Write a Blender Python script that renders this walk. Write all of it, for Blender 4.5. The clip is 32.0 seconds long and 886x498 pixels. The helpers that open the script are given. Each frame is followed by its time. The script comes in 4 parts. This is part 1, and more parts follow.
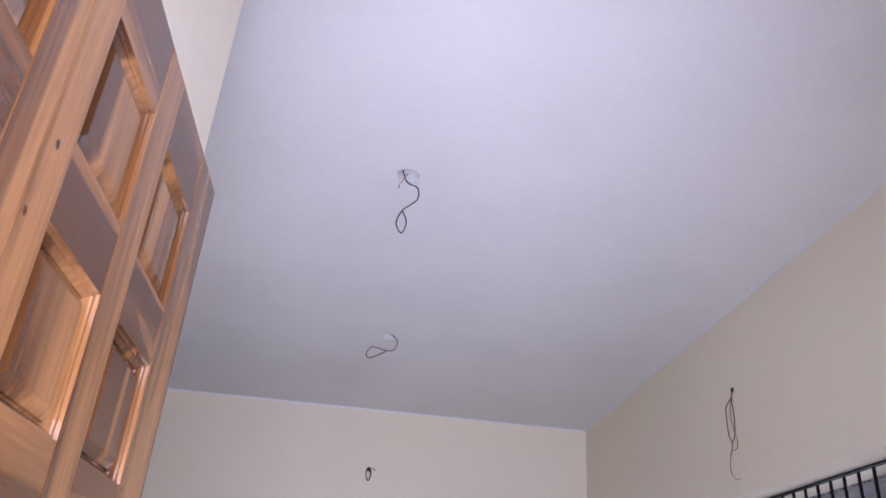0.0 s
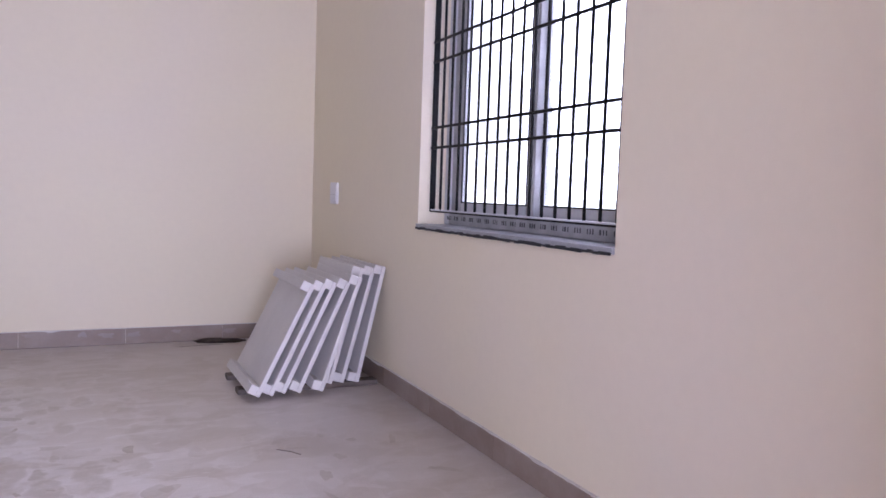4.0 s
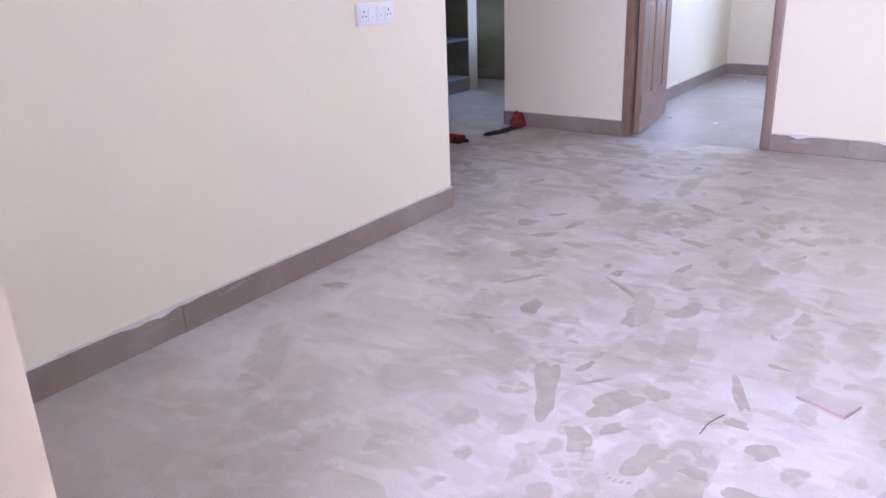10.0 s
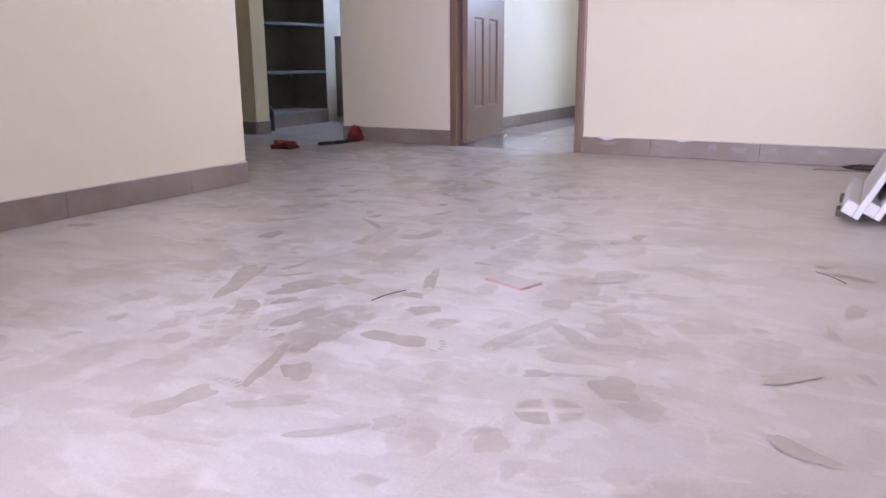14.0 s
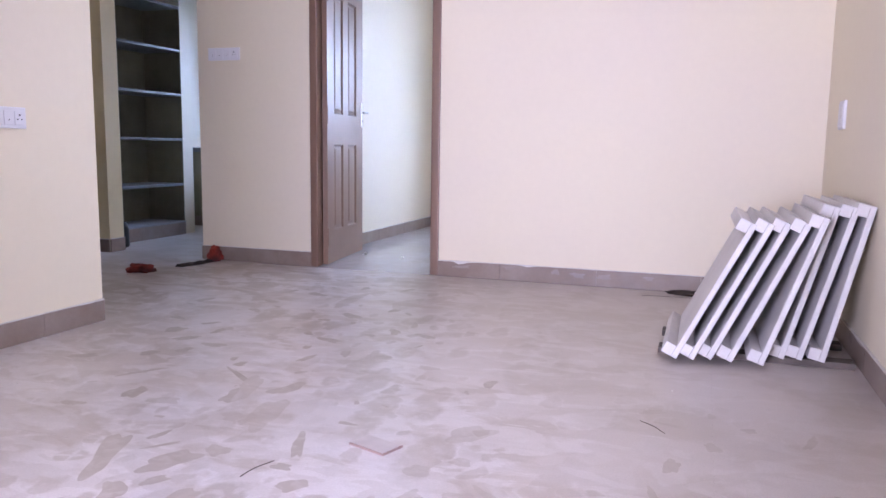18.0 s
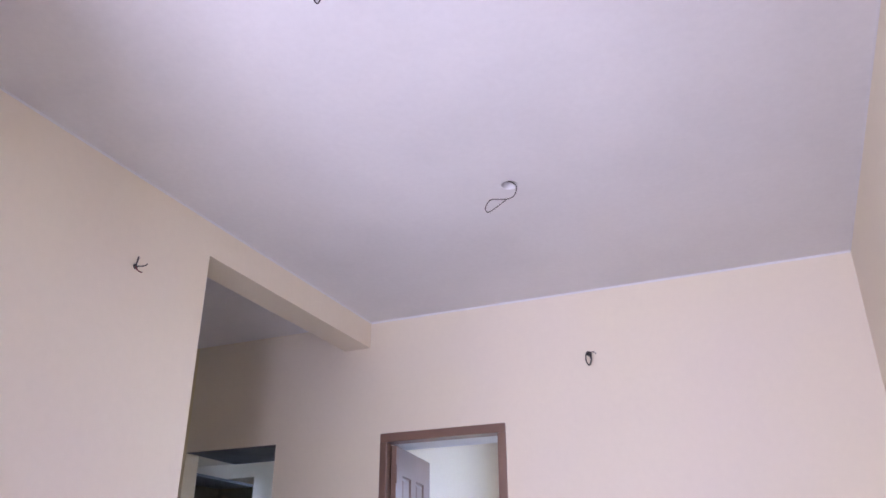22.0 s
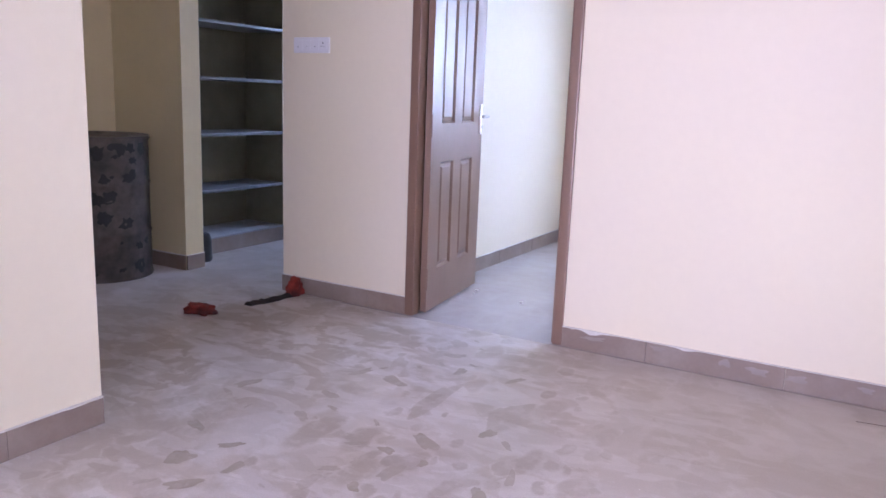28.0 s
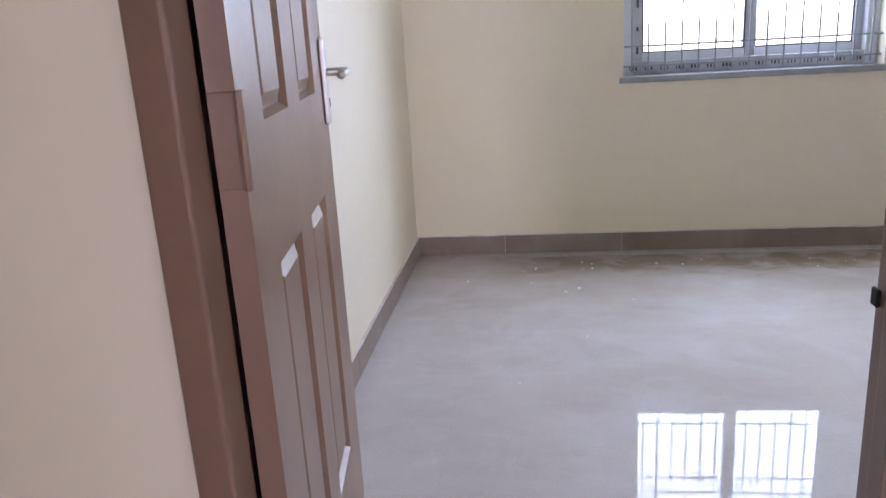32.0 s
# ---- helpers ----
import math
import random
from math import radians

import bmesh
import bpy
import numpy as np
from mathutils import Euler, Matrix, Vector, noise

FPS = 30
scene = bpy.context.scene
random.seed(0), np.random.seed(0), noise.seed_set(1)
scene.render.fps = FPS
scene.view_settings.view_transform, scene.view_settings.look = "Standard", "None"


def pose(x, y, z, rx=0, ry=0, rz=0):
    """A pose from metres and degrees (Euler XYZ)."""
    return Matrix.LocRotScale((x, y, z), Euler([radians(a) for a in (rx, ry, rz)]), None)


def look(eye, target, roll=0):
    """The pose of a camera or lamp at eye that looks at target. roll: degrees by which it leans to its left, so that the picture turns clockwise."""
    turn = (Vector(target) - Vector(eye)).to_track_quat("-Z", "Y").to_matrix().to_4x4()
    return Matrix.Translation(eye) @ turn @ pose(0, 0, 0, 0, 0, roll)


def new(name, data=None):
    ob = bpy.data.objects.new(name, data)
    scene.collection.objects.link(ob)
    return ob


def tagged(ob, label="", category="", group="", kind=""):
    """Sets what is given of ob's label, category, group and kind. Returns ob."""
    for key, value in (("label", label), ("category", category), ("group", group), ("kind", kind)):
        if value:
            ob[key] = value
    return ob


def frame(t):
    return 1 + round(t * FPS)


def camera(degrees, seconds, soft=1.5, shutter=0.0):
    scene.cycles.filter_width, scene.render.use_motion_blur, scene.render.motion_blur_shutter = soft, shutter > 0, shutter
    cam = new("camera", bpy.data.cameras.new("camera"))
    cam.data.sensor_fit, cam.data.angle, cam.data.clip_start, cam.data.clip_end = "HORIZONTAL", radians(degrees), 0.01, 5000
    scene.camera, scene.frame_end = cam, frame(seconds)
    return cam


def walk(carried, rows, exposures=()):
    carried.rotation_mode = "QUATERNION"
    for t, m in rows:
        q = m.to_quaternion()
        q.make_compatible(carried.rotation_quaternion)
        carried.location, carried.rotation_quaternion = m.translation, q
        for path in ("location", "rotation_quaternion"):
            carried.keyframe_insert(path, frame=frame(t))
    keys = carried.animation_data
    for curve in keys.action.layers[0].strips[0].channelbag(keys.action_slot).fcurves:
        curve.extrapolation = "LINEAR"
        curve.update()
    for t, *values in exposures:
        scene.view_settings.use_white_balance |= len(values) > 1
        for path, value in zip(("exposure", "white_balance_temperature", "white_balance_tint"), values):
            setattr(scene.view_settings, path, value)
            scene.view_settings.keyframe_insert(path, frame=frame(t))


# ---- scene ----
cam = camera(59.9, 32.0, soft=1.6, shutter=0.0)
PATH = [
    (0, (-1.706, -5.721, 1.387), (-1.552, -3.951, 2.305), 4.5),
    (0.5, (-1.671, -5.651, 1.386), (-1.384, -3.862, 2.232), 4.0),
    (1, (-1.691, -5.633, 1.343), (-1.275, -3.81, 2.053), 2.7),
    (1.5, (-1.605, -5.548, 1.296), (-1.078, -3.698, 1.844), 3.0),
    (2, (-1.445, -5.331, 1.295), (-0.804, -3.478, 1.688), 3.5),
    (2.5, (-1.432, -5.273, 1.284), (-0.664, -3.436, 1.477), 2.3),
    (3, (-1.441, -5.243, 1.258), (-0.595, -3.43, 1.292), 2.0),
    (3.5, (-1.43, -5.235, 1.165), (-0.566, -3.433, 1.078), 1.8),
    (5.5, (-1.507, -5.223, 0.597), (-0.847, -3.347, 0.383), 1.6),
    (6, (-1.515, -5.173, 0.573), (-0.988, -3.262, 0.307), 0.9),
    (6.5, (-1.514, -5.131, 0.553), (-1.131, -3.191, 0.253), 0.2),
    (7, (-1.527, -5.112, 0.541), (-1.294, -3.154, 0.205), -0.5),
    (7.5, (-1.54, -5.088, 0.563), (-1.45, -3.13, 0.168), -1.5),
    (8, (-1.555, -5.072, 0.692), (-1.623, -3.139, 0.181), -2.1),
    (8.5, (-1.559, -5.065, 0.938), (-1.79, -3.184, 0.297), -2.8),
    (9, (-1.529, -4.909, 1.031), (-2.032, -3.1, 0.341), -2.3),
    (9.5, (-1.438, -4.812, 1.083), (-2.213, -3.114, 0.365), -1.9),
    (10, (-1.253, -4.727, 1.087), (-2.333, -3.194, 0.392), -2.0),
    (10.5, (-1.069, -4.71, 1.079), (-2.351, -3.338, 0.391), -1.8),
    (11, (-0.912, -4.696, 1.006), (-2.249, -3.395, 0.285), -0.2),
    (11.5, (-0.784, -4.659, 0.873), (-2.123, -3.338, 0.194), 0.1),
    (12, (-0.75, -4.605, 0.663), (-2.07, -3.212, 0.102), 0.1),
    (12.5, (-0.737, -4.579, 0.585), (-1.982, -3.106, 0.055), -0.2),
    (13, (-0.731, -4.557, 0.556), (-1.866, -2.994, 0.035), 0.2),
    (13.5, (-0.701, -4.543, 0.556), (-1.746, -2.915, 0.049), -0.3),
    (14, (-0.664, -4.533, 0.563), (-1.611, -2.838, 0.082), -0.4),
    (14.5, (-0.637, -4.536, 0.582), (-1.48, -2.78, 0.129), 0.0),
    (15, (-0.611, -4.554, 0.618), (-1.34, -2.741, 0.192), 0.9),
    (15.5, (-0.587, -4.57, 0.661), (-1.245, -2.726, 0.256), 1.4),
    (17.5, (-0.607, -4.639, 0.786), (-1.232, -2.763, 0.484), 0.9),
    (18, (-0.617, -4.657, 0.823), (-1.249, -2.777, 0.56), 0.8),
    (18.5, (-0.617, -4.665, 0.871), (-1.258, -2.782, 0.663), 0.8),
    (19, (-0.603, -4.666, 0.896), (-1.256, -2.78, 0.764), 0.7),
    (19.5, (-0.595, -4.688, 0.917), (-1.254, -2.801, 0.89), 0.8),
    (20, (-0.578, -4.696, 0.95), (-1.259, -2.817, 1.015), 0.7),
    (20.5, (-0.575, -4.695, 0.967), (-1.282, -2.834, 1.155), 0.4),
    (21, (-0.616, -4.7, 0.989), (-1.335, -2.863, 1.32), 0.2),
    (21.5, (-0.585, -4.72, 0.969), (-1.322, -2.949, 1.537), 0.1),
    (22, (-0.582, -4.809, 1.033), (-1.301, -3.14, 1.867), -0.2),
    (22.5, (-0.575, -4.83, 1.068), (-1.273, -3.275, 2.113), 0.1),
    (23, (-0.609, -4.796, 1.095), (-1.31, -3.294, 2.214), 0.3),
    (23.5, (-0.588, -4.794, 1.098), (-1.343, -3.248, 2.118), 0.3),
    (24, (-0.604, -4.728, 1.074), (-1.426, -3.111, 1.918), 0.2),
    (24.5, (-0.65, -4.753, 1.009), (-1.508, -3.073, 1.675), -0.3),
    (25, (-0.685, -4.666, 0.987), (-1.582, -2.949, 1.482), -0.5),
    (25.5, (-0.737, -4.602, 0.935), (-1.653, -2.855, 1.266), -0.7),
    (26, (-0.659, -4.474, 1.002), (-1.628, -2.73, 1.141), -0.9),
    (26.5, (-0.636, -4.367, 1.017), (-1.601, -2.615, 0.989), -0.1),
    (28.5, (-1.094, -3.062, 1.201), (-2.059, -1.365, 0.767), 2.2),
    (29, (-1.243, -2.672, 1.155), (-2.193, -0.971, 0.704), 2.0),
    (29.5, (-1.529, -2.321, 1.167), (-2.368, -0.571, 0.68), 2.3),
    (30, (-1.732, -1.897, 1.141), (-2.513, -0.135, 0.608), 0.7),
    (30.5, (-2.038, -1.588, 1.194), (-2.622, 0.214, 0.552), -1.0),
    (31, (-2.29, -1.295, 1.174), (-2.724, 0.521, 0.458), -3.1),
    (31.5, (-2.552, -1.025, 1.129), (-2.815, 0.841, 0.46), -3.3),
    (32, (-2.677, -0.854, 1.146), (-2.923, 1.055, 0.601), -3.4),
]
EXPOSE = [(0, -0.86, 5500, 27), (1, -0.78, 5450, 26), (2, -0.80, 5500, 29), (3, -0.79, 5700, 32), (5, -0.55, 5500, 33), (7, -0.42, 5600, 36), (8, -0.30, 5800, 33), (9, -0.20, 6150, 30), (10, 0.14, 5400, 33), (11.5, 0.10, 5500, 32), (13, -0.20, 5700, 30), (15, -0.14, 5800, 32), (18, -0.08, 5600, 35), (19, -0.16, 5600, 36), (20, -0.25, 5600, 38), (21, -0.32, 5700, 35), (22, -0.36, 5650, 36), (23, -0.42, 5900, 37), (24, -0.45, 5950, 36), (25, -0.40, 5700, 33), (26, -0.37, 5500, 38), (28.5, 0.03, 5600, 38), (30, -0.16, 5800, 39), (31, -0.06, 5600, 37), (31.5, 0.0, 5800, 36), (32, -0.40, 6200, 31)]
walk(cam, [(t, look(eye, target, roll)) for t, eye, target, roll in PATH], EXPOSE)

# ---- world and daylight ----
world = bpy.data.worlds.new("sky")
scene.world = world
world.use_nodes = True
wn = world.node_tree
sky = wn.nodes.new("ShaderNodeTexSky")
sky.sky_type, sky.sun_disc, sky.sun_elevation, sky.sun_rotation = "NISHITA", False, radians(48), radians(150)
sky.air_density, sky.dust_density = 1.4, 3.0
wn.links.new(sky.outputs["Color"], wn.nodes["Background"].inputs["Color"])
wn.nodes["Background"].inputs["Strength"].default_value = 0.12

sun = new("sun", bpy.data.lights.new("sun", "SUN"))
sun.data.energy, sun.data.angle, sun.data.color = 1.0, radians(12), (1.0, 0.96, 0.9)
sun.matrix_world = look((0, 0, 8), (-3.0, 5.0, 0))


def sky_lamp(name, where, aim, width, height, power, color):
    ob = new(name, bpy.data.lights.new(name, "AREA"))
    ob.data.shape, ob.data.size, ob.data.size_y = "RECTANGLE", width, height
    ob.data.energy, ob.data.color = power, color
    ob.matrix_world = look(where, aim)
    return ob


sky_lamp("window_daylight", (0.55, -2.64, 1.75), (-1, -2.64, 0.85), 1.9, 1.7, 62, (0.90, 0.93, 1.0))
sky_lamp("bedroom_daylight", (-1.55, 3.5, 1.85), (-2.3, 1, 0.7), 1.7, 1.6, 325, (0.64, 0.83, 1.0))
sky_lamp("kitchen_daylight", (-3.9, 3.3, 2.1), (-5.0, 1, 0.5), 1.2, 1.2, 190, (0.55, 0.77, 1.0))
sky_lamp("entrance_daylight", (-1.5, -6.85, 0.95), (-1.5, -4, 1.22), 1.8, 1.7, 435, (0.90, 0.92, 1.0))

# ---- materials ----


def node_mat(name, base, rough=0.6, metal=0.0, vary=0.0, scale=3.0, fine=0.0, fine_scale=60.0, bump=0.0, bump_scale=80.0, tint=None, spec=0.5, coat=0.0):
    """A painted or solid surface: two scales of tone, fine relief and uneven gloss."""
    m = bpy.data.materials.new(name)
    m.use_nodes = True
    nt = m.node_tree
    b = nt.nodes["Principled BSDF"]
    b.inputs["Roughness"].default_value, b.inputs["Metallic"].default_value = rough, metal
    b.inputs["Specular IOR Level"].default_value = spec
    b.inputs["Coat Weight"].default_value = coat
    tc = nt.nodes.new("ShaderNodeTexCoord")
    col = None
    base4 = (*base, 1)
    if vary or fine:
        n1 = nt.nodes.new("ShaderNodeTexNoise")
        n1.inputs["Scale"].default_value, n1.inputs["Detail"].default_value = scale, 4
        n2 = nt.nodes.new("ShaderNodeTexNoise")
        n2.inputs["Scale"].default_value, n2.inputs["Detail"].default_value = fine_scale, 5
        for n in (n1, n2):
            nt.links.new(tc.outputs["Object"], n.inputs["Vector"])
        mix = nt.nodes.new("ShaderNodeMix")
        mix.data_type = "RGBA"
        other = tint or tuple(c * (1 - vary) for c in base)
        mix.inputs["A"].default_value, mix.inputs["B"].default_value = base4, (*other, 1)
        ramp = nt.nodes.new("ShaderNodeMapRange")
        ramp.inputs["From Min"].default_value, ramp.inputs["From Max"].default_value = 0.38, 0.68
        nt.links.new(n1.outputs["Fac"], ramp.inputs["Value"])
        nt.links.new(ramp.outputs["Result"], mix.inputs["Factor"])
        mul = nt.nodes.new("ShaderNodeMix")
        mul.data_type, mul.blend_type = "RGBA", "MULTIPLY"
        mul.inputs["Factor"].default_value = 1.0
        r2 = nt.nodes.new("ShaderNodeMapRange")
        r2.inputs["From Min"].default_value, r2.inputs["From Max"].default_value = 0.3, 0.7
        r2.inputs["To Min"].default_value, r2.inputs["To Max"].default_value = 1 - fine, 1.0
        nt.links.new(n2.outputs["Fac"], r2.inputs["Value"])
        nt.links.new(mix.outputs["Result"], mul.inputs["A"])
        nt.links.new(r2.outputs["Result"], mul.inputs["B"])
        nt.links.new(mul.outputs["Result"], b.inputs["Base Color"])
        rr = nt.nodes.new("ShaderNodeMapRange")
        rr.inputs["To Min"].default_value, rr.inputs["To Max"].default_value = rough * 0.85, min(1, rough * 1.15)
        nt.links.new(n1.outputs["Fac"], rr.inputs["Value"])
        nt.links.new(rr.outputs["Result"], b.inputs["Roughness"])
    else:
        b.inputs["Base Color"].default_value = base4
    if bump:
        n3 = nt.nodes.new("ShaderNodeTexNoise")
        n3.inputs["Scale"].default_value, n3.inputs["Detail"].default_value = bump_scale, 4
        nt.links.new(tc.outputs["Object"], n3.inputs["Vector"])
        bp = nt.nodes.new("ShaderNodeBump")
        bp.inputs["Strength"].default_value, bp.inputs["Distance"].default_value = bump, 0.004
        nt.links.new(n3.outputs["Fac"], bp.inputs["Height"])
        nt.links.new(bp.outputs["Normal"], b.inputs["Normal"])
    return m


def wood_mat(name, light, dark, rough, grain=9.0, axis_scale=(14, 14, 0.9)):
    m = bpy.data.materials.new(name)
    m.use_nodes = True
    nt = m.node_tree
    b = nt.nodes["Principled BSDF"]
    tc, mp = nt.nodes.new("ShaderNodeTexCoord"), nt.nodes.new("ShaderNodeMapping")
    info = nt.nodes.new("ShaderNodeObjectInfo")
    mp.inputs["Scale"].default_value = axis_scale
    nt.links.new(tc.outputs["Object"], mp.inputs["Vector"])
    off = nt.nodes.new("ShaderNodeVectorMath")
    off.operation = "MULTIPLY_ADD"
    off.inputs[1].default_value = (7, 3, 11)
    nt.links.new(info.outputs["Random"], off.inputs[0])
    nt.links.new(mp.outputs["Vector"], off.inputs[2])
    n = nt.nodes.new("ShaderNodeTexNoise")
    n.inputs["Scale"].default_value, n.inputs["Detail"].default_value, n.inputs["Distortion"].default_value = 1.0, 6, 1.2
    n2 = nt.nodes.new("ShaderNodeTexNoise")
    n2.inputs["Scale"].default_value, n2.inputs["Detail"].default_value = grain, 5
    for k in (n, n2):
        nt.links.new(off.outputs["Vector"], k.inputs["Vector"])
    n3 = nt.nodes.new("ShaderNodeTexNoise")
    n3.inputs["Scale"].default_value, n3.inputs["Detail"].default_value, n3.inputs["Distortion"].default_value = 0.8, 3, 0.6
    nt.links.new(off.outputs["Vector"], n3.inputs["Vector"])
    heart = nt.nodes.new("ShaderNodeMapRange")
    for key, v in (("From Min", 0.58), ("From Max", 0.66), ("To Min", 1.0), ("To Max", 0.45)):
        heart.inputs[key].default_value = v
    nt.links.new(n3.outputs["Fac"], heart.inputs["Value"])
    streak = nt.nodes.new("ShaderNodeMix")
    streak.data_type, streak.blend_type = "RGBA", "MULTIPLY"
    streak.inputs["Factor"].default_value = 1.0
    ramp = nt.nodes.new("ShaderNodeValToRGB")
    ramp.color_ramp.elements[0].position, ramp.color_ramp.elements[1].position = 0.42, 0.60
    ramp.color_ramp.elements[0].color, ramp.color_ramp.elements[1].color = (*dark, 1), (*light, 1)
    nt.links.new(n.outputs["Fac"], ramp.inputs["Fac"])
    mul = nt.nodes.new("ShaderNodeMix")
    mul.data_type, mul.blend_type = "RGBA", "MULTIPLY"
    mul.inputs["Factor"].default_value = 0.55
    nt.links.new(ramp.outputs["Color"], mul.inputs["A"])
    nt.links.new(n2.outputs["Fac"], mul.inputs["B"])
    nt.links.new(mul.outputs["Result"], streak.inputs["A"])
    nt.links.new(heart.outputs["Result"], streak.inputs["B"])
    nt.links.new(streak.outputs["Result"], b.inputs["Base Color"])
    b.inputs["Roughness"].default_value, b.inputs["Specular IOR Level"].default_value = rough, 0.6
    bp = nt.nodes.new("ShaderNodeBump")
    bp.inputs["Strength"].default_value, bp.inputs["Distance"].default_value = 0.15, 0.002
    nt.links.new(n2.outputs["Fac"], bp.inputs["Height"])
    nt.links.new(bp.outputs["Normal"], b.inputs["Normal"])
    return m


def floor_mat(name, dust_amount, gloss, rough, trod=1.0, pale=0.0, prints=False):
    """Vitrified beige tile under a film of pale construction dust, scuffed away in streaks and patches."""
    m = bpy.data.materials.new(name)
    m.use_nodes = True
    nt = m.node_tree
    b = nt.nodes["Principled BSDF"]
    geo = nt.nodes.new("ShaderNodeNewGeometry")

    def noise_at(scale, detail, dist=0.0, stretch=(1, 1, 1), turn=0.0):
        mp = nt.nodes.new("ShaderNodeMapping")
        mp.inputs["Scale"].default_value, mp.inputs["Rotation"].default_value = stretch, (0, 0, turn)
        nt.links.new(geo.outputs["Position"], mp.inputs["Vector"])
        n = nt.nodes.new("ShaderNodeTexNoise")
        n.inputs["Scale"].default_value, n.inputs["Detail"].default_value, n.inputs["Distortion"].default_value = scale, detail, dist
        nt.links.new(mp.outputs["Vector"], n.inputs["Vector"])
        return n.outputs["Fac"]

    def remap(sock, lo, hi, to_lo=0.0, to_hi=1.0):
        r = nt.nodes.new("ShaderNodeMapRange")
        for key, v in (("From Min", lo), ("From Max", hi), ("To Min", to_lo), ("To Max", to_hi)):
            r.inputs[key].default_value = v
        nt.links.new(sock, r.inputs["Value"])
        return r.outputs["Result"]

    def mixed(fac, a, c, blend="MIX"):
        mx = nt.nodes.new("ShaderNodeMix")
        mx.data_type, mx.blend_type = "RGBA", blend
        for key, v in (("Factor", fac), ("A", a), ("B", c)):
            if isinstance(v, (tuple, float)):
                mx.inputs[key].default_value = v
            else:
                nt.links.new(v, mx.inputs[key])
        return mx.outputs["Result"]

    def maths(op, a, c):
        k = nt.nodes.new("ShaderNodeMath")
        k.operation, k.use_clamp = op, True
        for i, v in enumerate((a, c)):
            if isinstance(v, float):
                k.inputs[i].default_value = v
            else:
                nt.links.new(v, k.inputs[i])
        return k.outputs["Value"]

    xyz = nt.nodes.new("ShaderNodeSeparateXYZ")
    nt.links.new(geo.outputs["Position"], xyz.inputs[0])

    def plain(op, a, c):
        k = nt.nodes.new("ShaderNodeMath")
        k.operation = op
        for i, v in enumerate((a, c)):
            if isinstance(v, float):
                k.inputs[i].default_value = v
            else:
                nt.links.new(v, k.inputs[i])
        return k.outputs["Value"]

    # the trodden way runs slantwise from the entry to the inner rooms
    way = plain("ADD", xyz.outputs["X"], plain("MULTIPLY", xyz.outputs["Y"], 0.38))
    side = plain("ADD", way, 2.95)
    way = plain("ABSOLUTE", side, 0.0)
    trodden = maths("MULTIPLY", remap(way, 0.6, 1.7, 1.0, 0.25), remap(xyz.outputs["Y"], -4.25, -3.55, 0.1, 1.0))
    tile = mixed(remap(noise_at(2.2, 5), 0.35, 0.65), (0.41, 0.35, 0.295, 1), (0.355, 0.30, 0.245, 1))
    dust = mixed(remap(noise_at(1.1, 5), 0.38, 0.62), (0.66, 0.605, 0.58, 1), (0.57, 0.51, 0.465, 1))
    dust = mixed(remap(noise_at(2.9, 5, 0.7), 0.50, 0.57, 0.0, 0.6), dust, (0.45, 0.39, 0.335, 1))
    smear = remap(noise_at(2.6, 5, 0.7, (1.0, 1.7, 1), 0.5), 0.48, 0.56)
    dust = mixed(maths("MULTIPLY", maths("MULTIPLY", smear, 0.3 + 0.7 * trod), remap(way, 0.3, 1.1, 0.85, 0.25)), dust, (0.71, 0.675, 0.68, 1))
    # most dust lies swept together where the ways cross
    away = nt.nodes.new("ShaderNodeVectorMath")
    away.operation = "DISTANCE"
    away.inputs[1].default_value = (-1.75, -3.22, 0)
    nt.links.new(geo.outputs["Position"], away.inputs[0])
    swept = maths("MULTIPLY", remap(away.outputs["Value"], 0.75, 0.25), remap(noise_at(5.0, 5, 0.8, (1.0, 1.6, 1), 0.9), 0.42, 0.52))
    dust = mixed(maths("MULTIPLY", swept, 0.8), dust, (0.73, 0.69, 0.69, 1))
    dust = mixed(pale, dust, (0.52, 0.50, 0.50, 1))
    # the far side of the way keeps a thin tan film, the near side a lilac one
    dust = mixed(maths("MULTIPLY", remap(side, 0.5, 1.4), 0.4), dust, (0.42, 0.36, 0.30, 1))
    dust = mixed(maths("MULTIPLY", remap(side, -0.65, -1.35), maths("MULTIPLY", remap(noise_at(1.6, 4, 0.6), 0.35, 0.6), 0.75 * trod)), dust, (0.42, 0.36, 0.295, 1))
    # by the inner doors the dust has been walked off to the brown tile
    near = nt.nodes.new("ShaderNodeVectorMath")
    near.operation = "DISTANCE"
    near.inputs[1].default_value = (-3.75, -0.85, 0)
    nt.links.new(geo.outputs["Position"], near.inputs[0])
    off = maths("MULTIPLY", remap(near.outputs["Value"], 1.35, 0.7), remap(noise_at(3.2, 5, 0.9, (1.0, 1.6, 1), 0.3), 0.47, 0.52, 0.1, 1.0))
    dust = mixed(maths("MULTIPLY", off, 0.8 * trod), dust, (0.37, 0.30, 0.235, 1))
    # towards the entry the dust is smeared tan, and darkened to offset lamp light
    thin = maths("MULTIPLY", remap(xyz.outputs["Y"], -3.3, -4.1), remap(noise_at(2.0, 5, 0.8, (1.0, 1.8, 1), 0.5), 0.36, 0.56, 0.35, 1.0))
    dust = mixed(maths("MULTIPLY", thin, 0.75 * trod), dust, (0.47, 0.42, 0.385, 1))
    # a wavering copy of the floor's coordinates, so that no print has a clean outline
    wave = nt.nodes.new("ShaderNodeTexNoise")
    wave.inputs["Scale"].default_value, wave.inputs["Detail"].default_value = 9.0, 4
    nt.links.new(geo.outputs["Position"], wave.inputs["Vector"])
    wavy = nt.nodes.new("ShaderNodeVectorMath")
